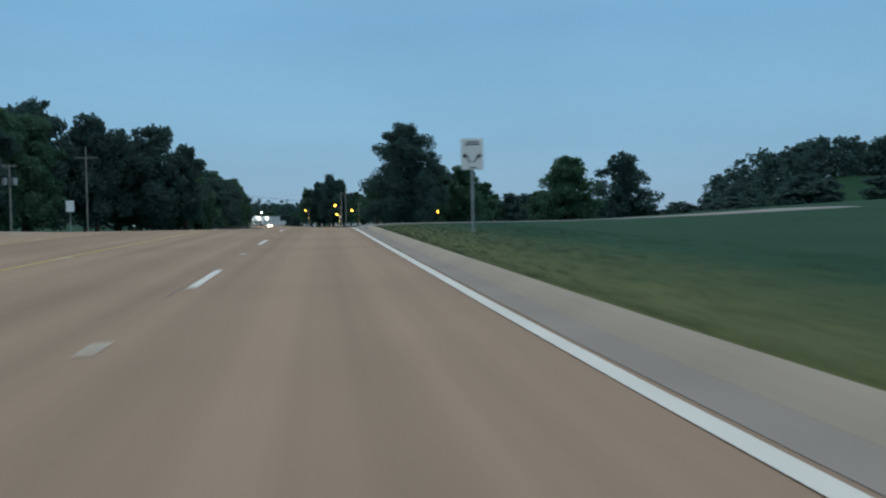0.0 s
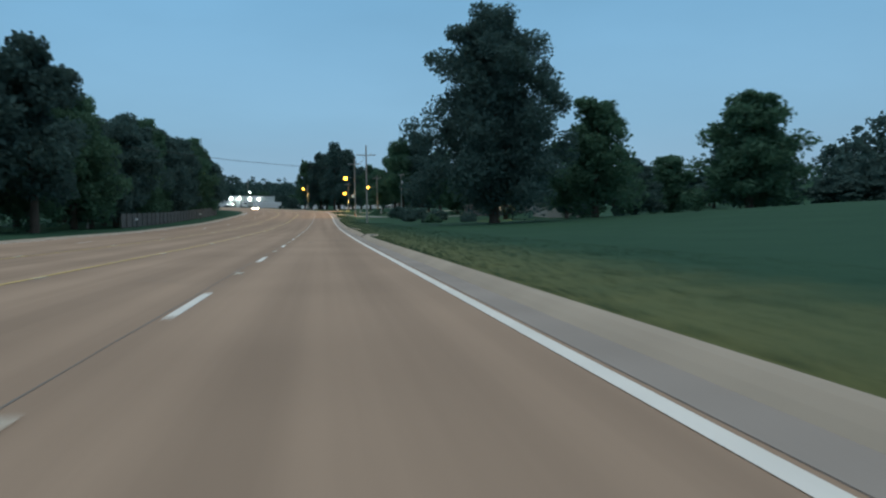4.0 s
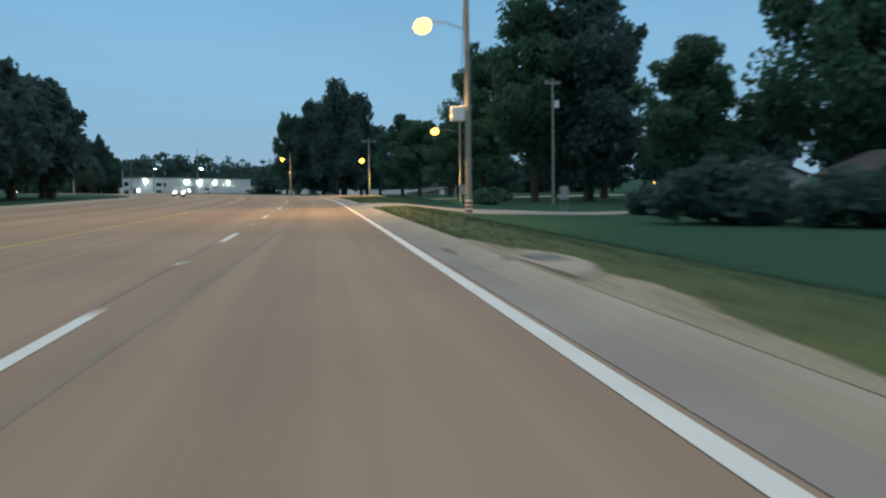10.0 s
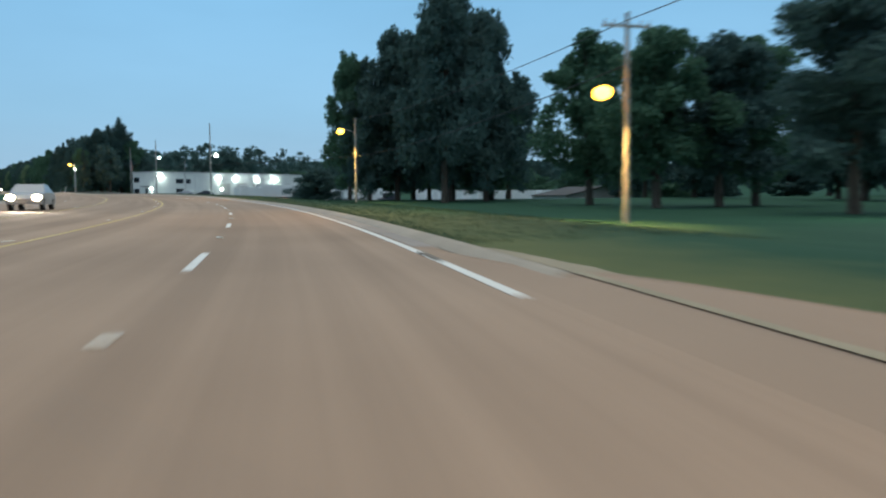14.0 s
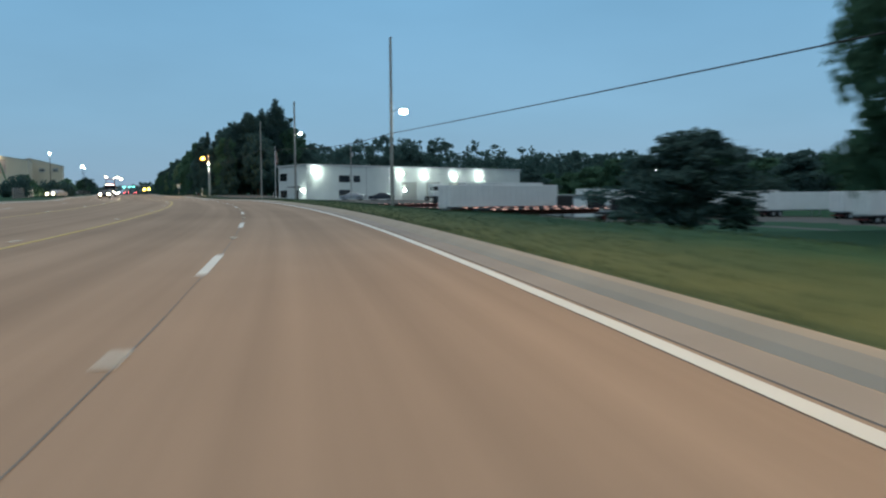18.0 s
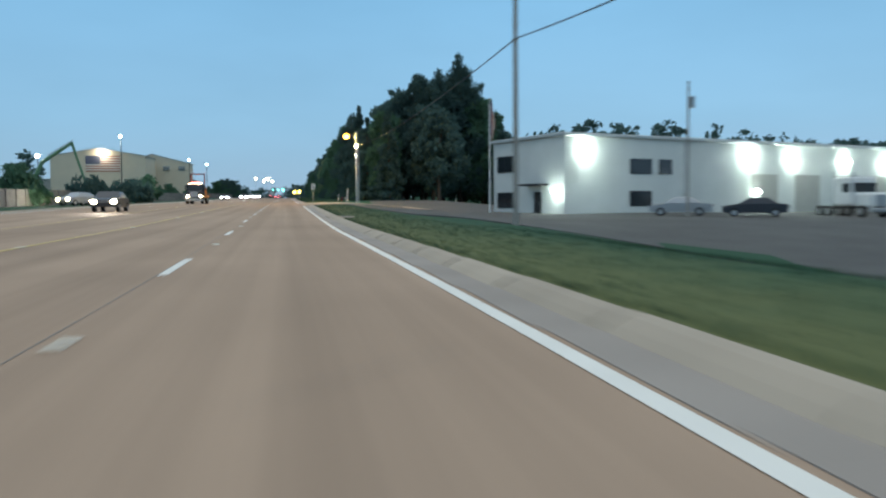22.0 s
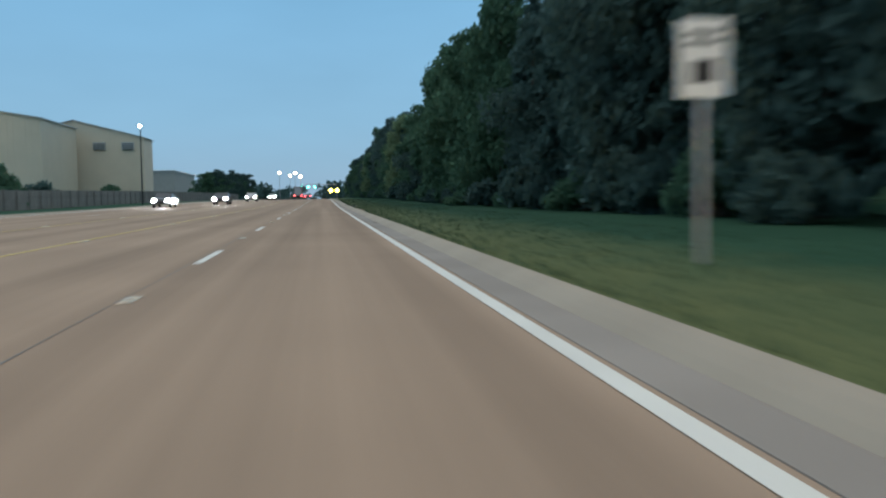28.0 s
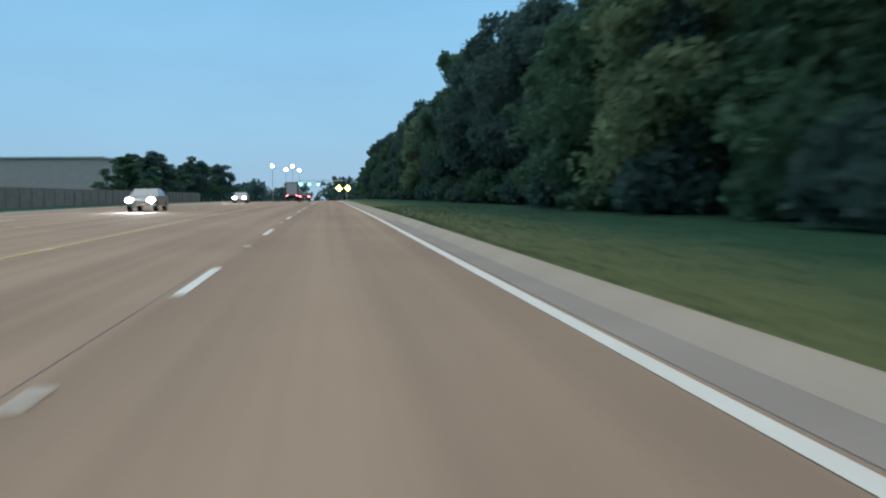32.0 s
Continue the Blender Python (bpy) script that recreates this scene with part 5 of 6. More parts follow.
tractor(648, 66.5, 92, TRAILER_WHITE, "white road tractor parked by the wood")
door_hut = thing("gate_hut", along(632, 47, 0, -10), "small white hut with lit double doors", "hut")
part("wall", box(B(), 0, 5, 0, 4, -0.2, 3.1), SIDING, door_hut)
part("roof", box(B(), -0.2, 5.2, -0.2, 4.2, 3.1, 3.25, 0.02), ROOF_METAL, door_hut)
for x in (0.6, 1.5):
    part("door", box(B(), x, x + 0.8, -0.04, -0.003, 0, 2.2), SIGN_WHITE, door_hut)
part("wall_lamp", ball(B(), (2.6, -0.15, 2.6), 0.22), GLOW_WHITE, door_hut, "glowing white lamp")
lamp_light(door_hut.matrix_world @ Vector((2.4, -1.2, 2.4)), WHITE_LAMP, 260)


def board_stack(s, u, turn, w, d, n, mat, label):
    """Boards stacked on bearers."""
    ob = thing("board_stack", along(s, u, 0, turn), label, "lumber", "stacks in the lot")
    for y in (-d * 0.35, d * 0.35):
        part("bearer", box(B(), -w / 2, w / 2, y - 0.05, y + 0.05, 0.0, 0.1), PALE_WOOD, ob)
    for k in range(n):
        for i in range(3):
            x = -w / 2 + i * w / 3
            part("board", box(B(), x + 0.02, x + w / 3 - 0.02, -d / 2 + 0.03 * ((k + i) % 3), d / 2, 0.104 + 0.12 * k, 0.218 + 0.12 * k, 0.008), PALE_WOOD, ob)
    return ob


board_stack(520.5, 14.8, -60, 1.9, 1.8, 9, PALE_WOOD, "pale stack of boards at the lot's edge")
board_stack(524, 19.5, -70, 1.4, 4.2, 3, PALE_WOOD, "low stack of pale boards in the lot")
board_stack(517, 18.5, -75, 1.4, 3.6, 3, FENCE_WOOD, "low stack of dark boards in the lot")
board_stack(511, 19.5, -72, 1.4, 4.4, 4, FENCE_WOOD, "low stack of dark boards in the lot")
hy = thing("hydrant", along(327.6, 5.6), "small pale hydrant at the turnout's edge", "hydrant")
part("body", rod(B(), (0, 0, -0.1), (0, 0, 0.48), 0.11, 0.10, 12), SIGN_WHITE, hy)
part("bonnet", ball(B(), (0, 0, 0.5), 0.13, 1, 1, 0.8), SIGN_WHITE, hy)
part("nozzle", rod(B(), (-0.2, 0, 0.34), (0.2, 0, 0.34), 0.05, 0.05, 8), STEEL, hy)


# ---- cars ----
def car(s, u, turn, paint, label, head=None, tail=None, tall=1.0, category="car"):
    """A saloon, nose at its own +y."""
    ob = thing("car", along(s, u, 0, turn, land=u < -21 or u > 1.2), label, category, "traffic")
    prof = [(-2.25, 0.35), (-2.3, 0.75), (-2.2, 0.95), (-1.5, 1.02), (-0.9, 1.42 * tall), (0.35, 1.46 * tall), (1.15, 1.0), (2.1, 0.86), (2.3, 0.65), (2.28, 0.35)]
    bm = B()
    rings = []
    for x, k in ((-0.90, 0.0), (-0.86, 1.0), (0.86, 1.0), (0.90, 0.0)):
        rings.append([bm.verts.new((x * (0.82 if z > 1.2 else 1.0), y * (0.985 if k == 0 else 1), z - (0.03 if k == 0 else 0))) for y, z in prof])
    for a, b in zip(rings, rings[1:]):
        for i in range(len(prof)):
            j = (i + 1) % len(prof)
            bm.faces.new((a[i], a[j], b[j], b[i]))
    bm.faces.new(rings[0][::-1])
    bm.faces.new(rings[-1])
    bmesh.ops.recalc_face_normals(bm, faces=bm.faces[:])
    part("body", bm, paint, ob)
    bm = B()
    box(bm, -0.66, 0.66, -0.85, 0.32, 1.02, 1.40 * tall, 0.02)
    for v in bm.verts:
        if v.co.z < 1.2:
            v.co.y *= 1.35
            v.co.x *= 1.13
    part("windows", bm, GLASS_DARK, ob)
    for y in (-1.4, 1.45):
        for x in (-0.8, 0.8):
            wheel(ob, x, y, 0.33, 0.22)
    for x in (-0.66, 0.66):
        part("headlight", ball(B(), (x, 2.24, 0.68), 0.20, 1.2, 0.5, 0.9), head or GLASS_DARK, ob, "bright headlight" if head else "")
        part("tail_light", box(B(), x - 0.16, x + 0.16, -2.34, -2.2, 0.72, 0.86, 0.01), tail or RED_PAINT, ob, "red tail light")
    if head:
        beam = bpy.data.lights.new("headlight_beam", "SPOT")
        beam.color, beam.energy, beam.spot_size, beam.spot_blend = (1.0, 0.9, 0.74) if head is GLOW_WARM else (0.92, 0.98, 1.0), 1500, radians(75), 0.6
        beam.shadow_soft_size = 0.15
        new("headlight_beam", beam).matrix_world = ob.matrix_world @ pose(0, 2.6, 0.72, 87, 0, 0)
    part("number_plate", box(B(), -0.2, 0.2, -2.33, -2.31, 0.5, 0.62), SIGN_WHITE, ob)
    return ob


car(376, -13.6, 180, SILVER, "oncoming silver car with bright headlights", GLOW_WARM)
car(567, -14.2, 180, BLUE_GREY, "oncoming dark car with bright headlights", GLOW_WARM)
car(598, -23.6, 150, SILVER, "silver car with headlights on at a yard entrance", GLOW_WARM)
car(741, -13.6, 180, BLUE_GREY, "oncoming dark car with bluish headlights", GLOW_HEAD)
car(783, -13.6, 180, SILVER, "oncoming silver car with bluish headlights", GLOW_HEAD)
car(726, -17.6, 180, BLUE_GREY, "oncoming dark car with headlights on", GLOW_HEAD)
car(842, -13.6, 180, SILVER, "oncoming car with headlights on", GLOW_HEAD)
car(858, -5.4, 0, BLUE_GREY, "dark car seen from behind with red tail lights", None, GLOW_TAIL)
car(560, 33, 60, BLUE_GREY, "dark car parked before the office")
car(562, 28, 60, SILVER, "silver car parked before the office")
car(563, 50, 70, BLUE_GREY, "dark car parked before the bay doors")
car(292, 47, 90, SILVER, "pale car parked by the houses")

tk = thing("crane_truck", along(622, -13.8, 0, 180, land=False), "dark tow truck with an orange boom and bright headlights", "truck")
part("frame", box(B(), -0.5, 0.5, -4.6, 3.0, 0.6, 0.9), DARK_METAL, tk)
part("cab", box(B(), -1.15, 1.15, 0.6, 2.2, 0.91, 2.75, 0.16), BLUE_GREY, tk)
part("bonnet", box(B(), -1.0, 1.0, 2.21, 3.6, 0.7, 1.75, 0.16), BLUE_GREY, tk)
part("windscreen", box(B(), -1.0, 1.0, 2.19, 2.24, 1.85, 2.55, 0.02), GLASS_DARK, tk)
part("grille", box(B(), -0.5, 0.5, 3.6, 3.66, 0.85, 1.6, 0.02), STEEL, tk)
part("bumper", box(B(), -1.15, 1.15, 3.5, 3.8, 0.4, 0.69, 0.05), STEEL, tk)
part("bed", box(B(), -1.2, 1.2, -4.6, 0.5, 0.91, 1.25, 0.02), ORANGE, tk)
part("tool_locker", box(B(), -1.2, 1.2, -1.0, 0.4, 1.255, 2.3, 0.03), ORANGE, tk)
bm = B()
for x in (-0.9, 0.9):
    box(bm, x - 0.08, x + 0.08, -1.6, -1.42, 1.26, 4.1)
box(bm, -0.98, 0.98, -1.6, -1.42, 4.1, 4.26)
part("boom_frame", bm, RED_PAINT, tk)
part("light_bar", box(B(), -0.7, 0.7, 1.1, 1.35, 2.76, 2.92, 0.03), GLOW_TAIL, tk, "glowing red light bar")
for i in range(5):
    part("roof_marker", ball(B(), (-0.8 + 0.4 * i, 2.05, 2.79), 0.05), GLOW_WARM, tk, "amber roof marker")
for x in (-0.85, 0.85):
    part("headlight", ball(B(), (x, 3.6, 1.0), 0.15, 1, 0.5, 1), GLOW_WARM, tk, "bright headlight")
    part("mirror", box(B(), x * 1.5 - 0.08, x * 1.5 + 0.08, 2.1, 2.2, 1.9, 2.5, 0.02), DARK_METAL, tk)
    part("tail_light", box(B(), x - 0.15, x + 0.15, -4.66, -4.6, 0.95, 1.1), GLOW_TAIL, tk)
for y in (2.6, -2.6, -3.7):
    for x in (-0.98, 0.98):
        wheel(tk, x, y, 0.5, 0.34)

bt = thing("box_truck", along(905, -9.2, 0, 0, land=False), "brown box truck seen from behind with marker lamps", "truck")
part("box_body", box(B(), -1.3, 1.3, -4, 3, 1.1, 4.0, 0.04), material("brown_truck", (0.10, 0.06, 0.045), 0.6, vary=0.2), bt)
part("rear_door", box(B(), -1.1, 1.1, -4.05, -4.003, 1.3, 3.8, 0.01), STEEL, bt)
part("cab", box(B(), -1.15, 1.15, 3.2, 5.2, 0.9, 2.9, 0.15), BLUE_GREY, bt)
part("frame", box(B(), -0.5, 0.5, -4, 5, 0.6, 0.9), DARK_METAL, bt)
for y in (-2.4, 4.2):
    for x in (-1.0, 1.0):
        wheel(bt, x, y, 0.5, 0.34)
for x in (-1.0, 1.0):
    part("tail_light", box(B(), x - 0.14, x + 0.14, -4.06, -4.0, 1.12, 1.28), GLOW_TAIL, bt)

# ---- signals at the far crossing ----
mast = thing("signal_mast", along(1000, 4.5), "steel mast with three green traffic signals over the road", "traffic signal")
part("shaft", rod(B(), (0, 0, -0.4), (0, 0, 7.2), 0.16, 0.12, 12), STEEL, mast)
part("arm", rod(B(), (0, 0, 6.9), (-16.5, 0, 7.3), 0.11, 0.06, 10), STEEL, mast)
for x in (-14.9, -12.1, -9.2):
    hd = part("signal_head", box(B(), x - 0.18, x + 0.18, -0.3, -0.12, 5.7, 6.85, 0.03), DARK_METAL, mast)
    for k in range(3):
        part("signal_lens", rod(B(), (x, -0.36, 5.9 + 0.37 * k), (x, -0.3, 5.9 + 0.37 * k), 0.28 if k == 0 else 0.15, 0.28 if k == 0 else 0.15, 14), GLOW_GREEN if k == 0 else DARK_METAL, hd)
for u in (1.9, 4.6):
    w = thing("warning_sign", along(985, u), "yellow diamond warning sign on a steel post, reflected light as glow", "road sign", "warning signs")
    part("post", rod(B(), (0, 0, -0.4), (0, 0, 4.2), 0.05, 0.05, 8), STEEL, w)
    bm = rod(B(), (0, -0.1, 4.2), (0, -0.06, 4.2), 0.95, 0.95, 4)
    # reflective plate, no lamp: its brightness under headlights is added as emission
    part("plate", bm, GLOW_SIGN, w)
for u, z in ((-17, 14), (-12, 12.6), (-9.5, 13.8), (-7, 12.2)):
    w = thing("high_lamp", along(1040, u - 5), "tall pole with a warm lamp beyond the crossing", "lamp", "lamps beyond the crossing")
    part("shaft", rod(B(), (0, 0, -0.4), (0, 0, z), 0.12, 0.08, 8), STEEL, w)
    part("lamp_lens", ball(B(), (0, -0.1, z), 0.45), GLOW_WARM, w)

# ---- sheds across the road ----
def gable_shed(s, u0, u1, eave, ridge, depth, label, mat=TAN_SIDING):
    """Shed whose gable faces back along the road; its own x runs from 0 to its width."""
    wd = u1 - u0
    ob = thing("metal_shed", along(s, u0), label, "building")
    bm = B()
    lo = [bm.verts.new((x, 0, z)) for x, z in ((0, -0.5), (wd, -0.5), (wd, eave), (wd / 2, ridge), (0, eave))]
    hi = [bm.verts.new((x, depth, z)) for x, z in ((0, -0.5), (wd, -0.5), (wd, eave), (wd / 2, ridge), (0, eave))]
    bm.faces.new(lo)
    bm.faces.new(hi[::-1])
    for i in (0, 1, 4):
        j = (i + 1) % 5
        bm.faces.new((lo[i], hi[i], hi[j], lo[j]))
    bmesh.ops.recalc_face_normals(bm, faces=bm.faces[:])
    part("wall", bm, mat, ob)
    for k, (a, b) in enumerate((((-0.3, eave - 0.1), (wd / 2, ridge + 0.05)), ((wd / 2, ridge + 0.05), (wd + 0.3, eave - 0.1)))):
        bm = B()
        vs = [bm.verts.new((x, y, z + t)) for t in (0, 0.18) for y in (-0.3, depth + 0.3) for x, z in (a, b)]
        for f in ((0, 1, 3, 2), (4, 6, 7, 5), (0, 4, 5, 1), (2, 3, 7, 6), (0, 2, 6, 4), (1, 5, 7, 3)):
            bm.faces.new([vs[i] for i in f])
        bmesh.ops.recalc_face_normals(bm, faces=bm.faces[:])
        part("roof", bm, ROOF_METAL, ob)
    bm = B()
    n = int(wd / 0.9)
    for i in range(n):
        x = 0.3 + i * wd / n
        top = eave + (ridge - eave) * (1 - abs(x - wd / 2) / (wd / 2)) - 0.15
        box(bm, x, x + 0.1, -0.04, -0.003, -0.4, top)
    part("wall_rib", bm, mat, ob)["kind"] = "stuff"
    return ob


shed = gable_shed(777, -74, -45.7, 13.2, 15.4, 19, "large tan metal shed with a painted flag on its gable")
fl = part("painted_flag", box(B(), 10.4, 20.6, -0.075, -0.045, 8.2, 13.2), FLAG_WHITE, shed, "large painted striped flag")
part("canton", box(B(), 10.4, 14.8, -0.095, -0.078, 10.5, 13.2), FLAG_BLUE, fl)
for k in range(7):
    z = 8.2 + k * 0.77
    part("stripe", box(B(), 10.4 if k < 3 else 14.82, 20.6, -0.09, -0.078, z, z + 0.36), FLAG_RED, fl)
w = part("gable_lamp", box(B(), 15.4, 16.0, -0.5, -0.05, 14.5, 14.7, 0.03), DARK_METAL, shed)
part("lamp_lens", ball(B(), (15.7, -0.45, 14.4), 0.25), GLOW_PORCH, w)
lamp_light(shed.matrix_world @ Vector((15.7, -1.2, 14.0)), (1.0, 0.9, 0.7), 900)
shed2 = gable_shed(799, -59.5, -34.6, 11.6, 14.7, 8, "large tan metal shed with louvred vents behind a fence")
for x in (9.1, 15.9, 21.0):
    v = part("vent", box(B(), x, x + 2.2, -0.3, -0.05, 9.2, 10.7, 0.02), ROOF_METAL, shed2)
    for k in range(4):
        part("slat", box(B(), x + 0.1, x + 2.1, -0.36, -0.305, 9.3 + k * 0.34, 9.45 + k * 0.34), DARK_METAL, v)
shed3 = thing("long_shed", along(902, -118), "long low grey shed beyond the fence", "building")
part("wall", box(B(), 0, 71, 0, 40, -0.5, 8.6), BRICKISH, shed3)
part("roof", box(B(), -0.4, 71.4, -0.4, 40.4, 8.6, 9.0, 0.05), ROOF_METAL, shed3)
part("wall_lamp", ball(B(), (20, -0.2, 5.6), 0.3), GLOW_WHITE, shed3, "glowing white lamp")
part("wall_lamp", ball(B(), (47, -0.2, 5.6), 0.3), GLOW_WHITE, shed3, "glowing white lamp")


# ---- fences across the road ----
def board_fence(s0, s1, u, h, mat, label, near):
    f = tagged(new("fence"), label, "fence")
    f.matrix_world = along(s0, u)

    def made(name, bm):
        me = bpy.data.meshes.new(name)
        bm.to_mesh(me)
        bm.free()
        me.materials.append(mat)
        return me

    boards = [made("board", box(B(), -0.012, 0.012, -0.07, 0.07, 0.03, h + 0.02 * k)) for k in range(3)]
    post = made("post", box(B(), 0.016, 0.116, -0.05, 0.05, -0.3, h + 0.08, 0.01))
    rest = B()
    for k in range(int((s1 - s0) / 3)):
        s = s0 + 3 * k
        part("post", post, mat, f).matrix_world = along(s, u)
        for i in range(20):
            y = s + 0.075 + 0.15 * i
            if near <= y < near + 45:
                part("board", boards[(i * 7) % 3], mat, f).matrix_world = along(y, u)
            else:
                got = bmesh.ops.create_cube(rest, size=1)["verts"]
                bmesh.ops.transform(rest, verts=got, matrix=f.matrix_world.inverted() @ along(y, u) @ Matrix.Translation((0, 0, h / 2 + 0.01 * (i % 3))) @ Matrix.Diagonal((0.024, 0.14, h - 0.03, 1)))
    ob = part("board", made("board", rest), mat, f)
    ob["kind"] = "stuff"
    return f


board_fence(560, 900, -27.5, 1.75, FENCE_WOOD, "dark weathered board fence along the far verge", 716)
board_fence(196, 292, -26.2, 1.8, PALE_WOOD, "grey weathered board fence before the trees", 208)
for k, (s, u, h, w) in enumerate(((640, -24.5, 4.6, 7), (650, -25, 5.2, 7), (628, -25, 4.2, 6), (668, -30, 4, 6), (700, -31, 3.6, 5), (716, -30, 4.6, 6), (730, -31, 3.4, 5), (760, -31, 3, 5), (612, -26, 4.5, 6), (596, -29, 5, 7), (580, -29, 5, 7), (850, -30, 7, 8), (862, -29, 8, 8), (880, -30, 7, 8), (905, -30, 9, 9), (925, -31, 9, 9), (950, -30, 10, 10))):
    tree(SHRUBS[k % 2] if h < 6 else OAKS[k % 4], s, u, h, w, "bushy green tree along the board fence", "trees by the fence")


# ---- houses ----
def house(s, u, w, d, eave, ridge, label, lit=False, skin=BRICKISH):
    ob = thing("house", along(s, u, 0, 0), label, "house", "houses behind the lawn")
    bm = B()
    lo = [bm.verts.new((x, 0, z)) for x, z in ((0, -0.6), (w, -0.6), (w, eave), (w / 2, ridge), (0, eave))]
    hi = [bm.verts.new((x, d, z)) for x, z in ((0, -0.6), (w, -0.6), (w, eave), (w / 2, ridge), (0, eave))]
    bm.faces.new(lo)
    bm.faces.new(hi[::-1])
    for i in (0, 1, 4):
        bm.faces.new((lo[i], hi[i], hi[(i + 1) % 5], lo[(i + 1) % 5]))
    bmesh.ops.recalc_face_normals(bm, faces=bm.faces[:])
    part("wall", bm, skin, ob)
    for a, b in (((-0.4, eave - 0.15), (w / 2, ridge + 0.04)), ((w / 2, ridge + 0.04), (w + 0.4, eave - 0.15))):
        bm = B()
        vs = [bm.verts.new((x, y, z + t)) for t in (0, 0.16) for y in (-0.4, d + 0.4) for x, z in (a, b)]
        for f in ((0, 1, 3, 2), (4, 6, 7, 5), (0, 4, 5, 1), (2, 3, 7, 6), (0, 2, 6, 4), (1, 5, 7, 3)):
            bm.faces.new([vs[i] for i in f])
        bmesh.ops.recalc_face_normals(bm, faces=bm.faces[:])
        part("roof", bm, SHINGLE, ob)
    for x in (w * 0.22, w * 0.68):
        wn_ = part("window", box(B(), x - 0.08, x + 1.08, -0.06, -0.003, 0.82, 2.18), SIGN_WHITE, ob)
        part("pane", box(B(), x, x + 0.47, -0.075, -0.062, 0.9, 2.1), GLOW_PORCH if lit and x > w / 2 else GLASS_DARK, wn_, "lit window pane" if lit and x > w / 2 else "")
        part("pane", box(B(), x + 0.53, x + 1.0, -0.075, -0.062, 0.9, 2.1), GLOW_PORCH if lit and x > w / 2 else GLASS_DARK, wn_, "lit window pane" if lit and x > w / 2 else "")
    d_ = part("door", box(B(), w * 0.46, w * 0.46 + 0.95, -0.05, -0.003, -0.1, 2.0), DARK_METAL, ob)
    part("door_handle", ball(B(), (w * 0.46 + 0.85, -0.09, 0.95), 0.04), STEEL, d_)
    return ob


house(252.5, 43.4, 10.6, 12, 2.7, 4.6, "small pale gabled house beyond the lawn")
# darker wall copy for this house: the gloom around it is in the colour
house(272, 31.5, 8, 9, 2.2, 3.6, "small gabled house with lit windows, shade in its wall colour", True, material("shaded_wall", (0.13, 0.125, 0.115), 0.8, vary=0.2, size=1.0))
h3 = house(326, 55, 12, 10, 2.7, 4.6, "low pale house with a lit porch")
part("porch_roof", box(B(), -3.4, -0.42, -0.2, 3, 2.3, 2.45, 0.02), SHINGLE, h3)
for y in (0, 2.6):
    part("porch_post", box(B(), -3.3, -3.15, y, y + 0.15, -0.6, 2.295, 0.01), SIGN_WHITE, h3)
part("porch_lamp", ball(B(), (-1.6, -0.1, 2.1), 0.14), GLOW_PORCH, h3)
lamp_light(h3.matrix_world @ Vector((-1.6, -0.9, 1.8)), (1.0, 0.85, 0.6), 90)
p = pole("porch_lamp_post", 320, 40.4, 1.7, "low post with an orange lamp on the lawn", r=0.05, category="lamp")
part("lamp_lens", ball(B(), (0, 0, 1.75), 0.16), GLOW_SODIUM, p)
house(460, 75, 18, 12, 3.0, 4.6, "pale low building behind the wooded corner")


# ---- dirt in the gutter ----
for s, u, ln in ((40.5, 0.55, 1.6), (76.4, 0.58, 2.6), (149, 0.5, 1.2), (176, 0.5, 1.4), (244.5, 0.5, 1.6), (337, 0.5, 3.0), (547.5, 0.5, 1.8), (668.7, 0.45, 1.2), (713, 0.5, 0.9)):
    bm = ball(B(), (0, 0, 0), 0.5, 0.16, ln * 0.7, 0.05, 3)
    for v in bm.verts:
        v.co += Vector(noise.noise_vector(v.co * 3)) * 0.05
    ob = part("gutter_debris", bm, DIRT)
    ob.matrix_world = along(s, u, 0.0, land=False)
    tagged(ob, "dark wind-blown dirt and leaves lying in the gutter", "debris", "gutter debris")

# ---- storm drains and sandy verge ----
SAND = material("verge_sand", (0.33, 0.28, 0.20), 0.95, vary=0.3, size=0.8, bump=0.4, fine=25, spec=0.1)


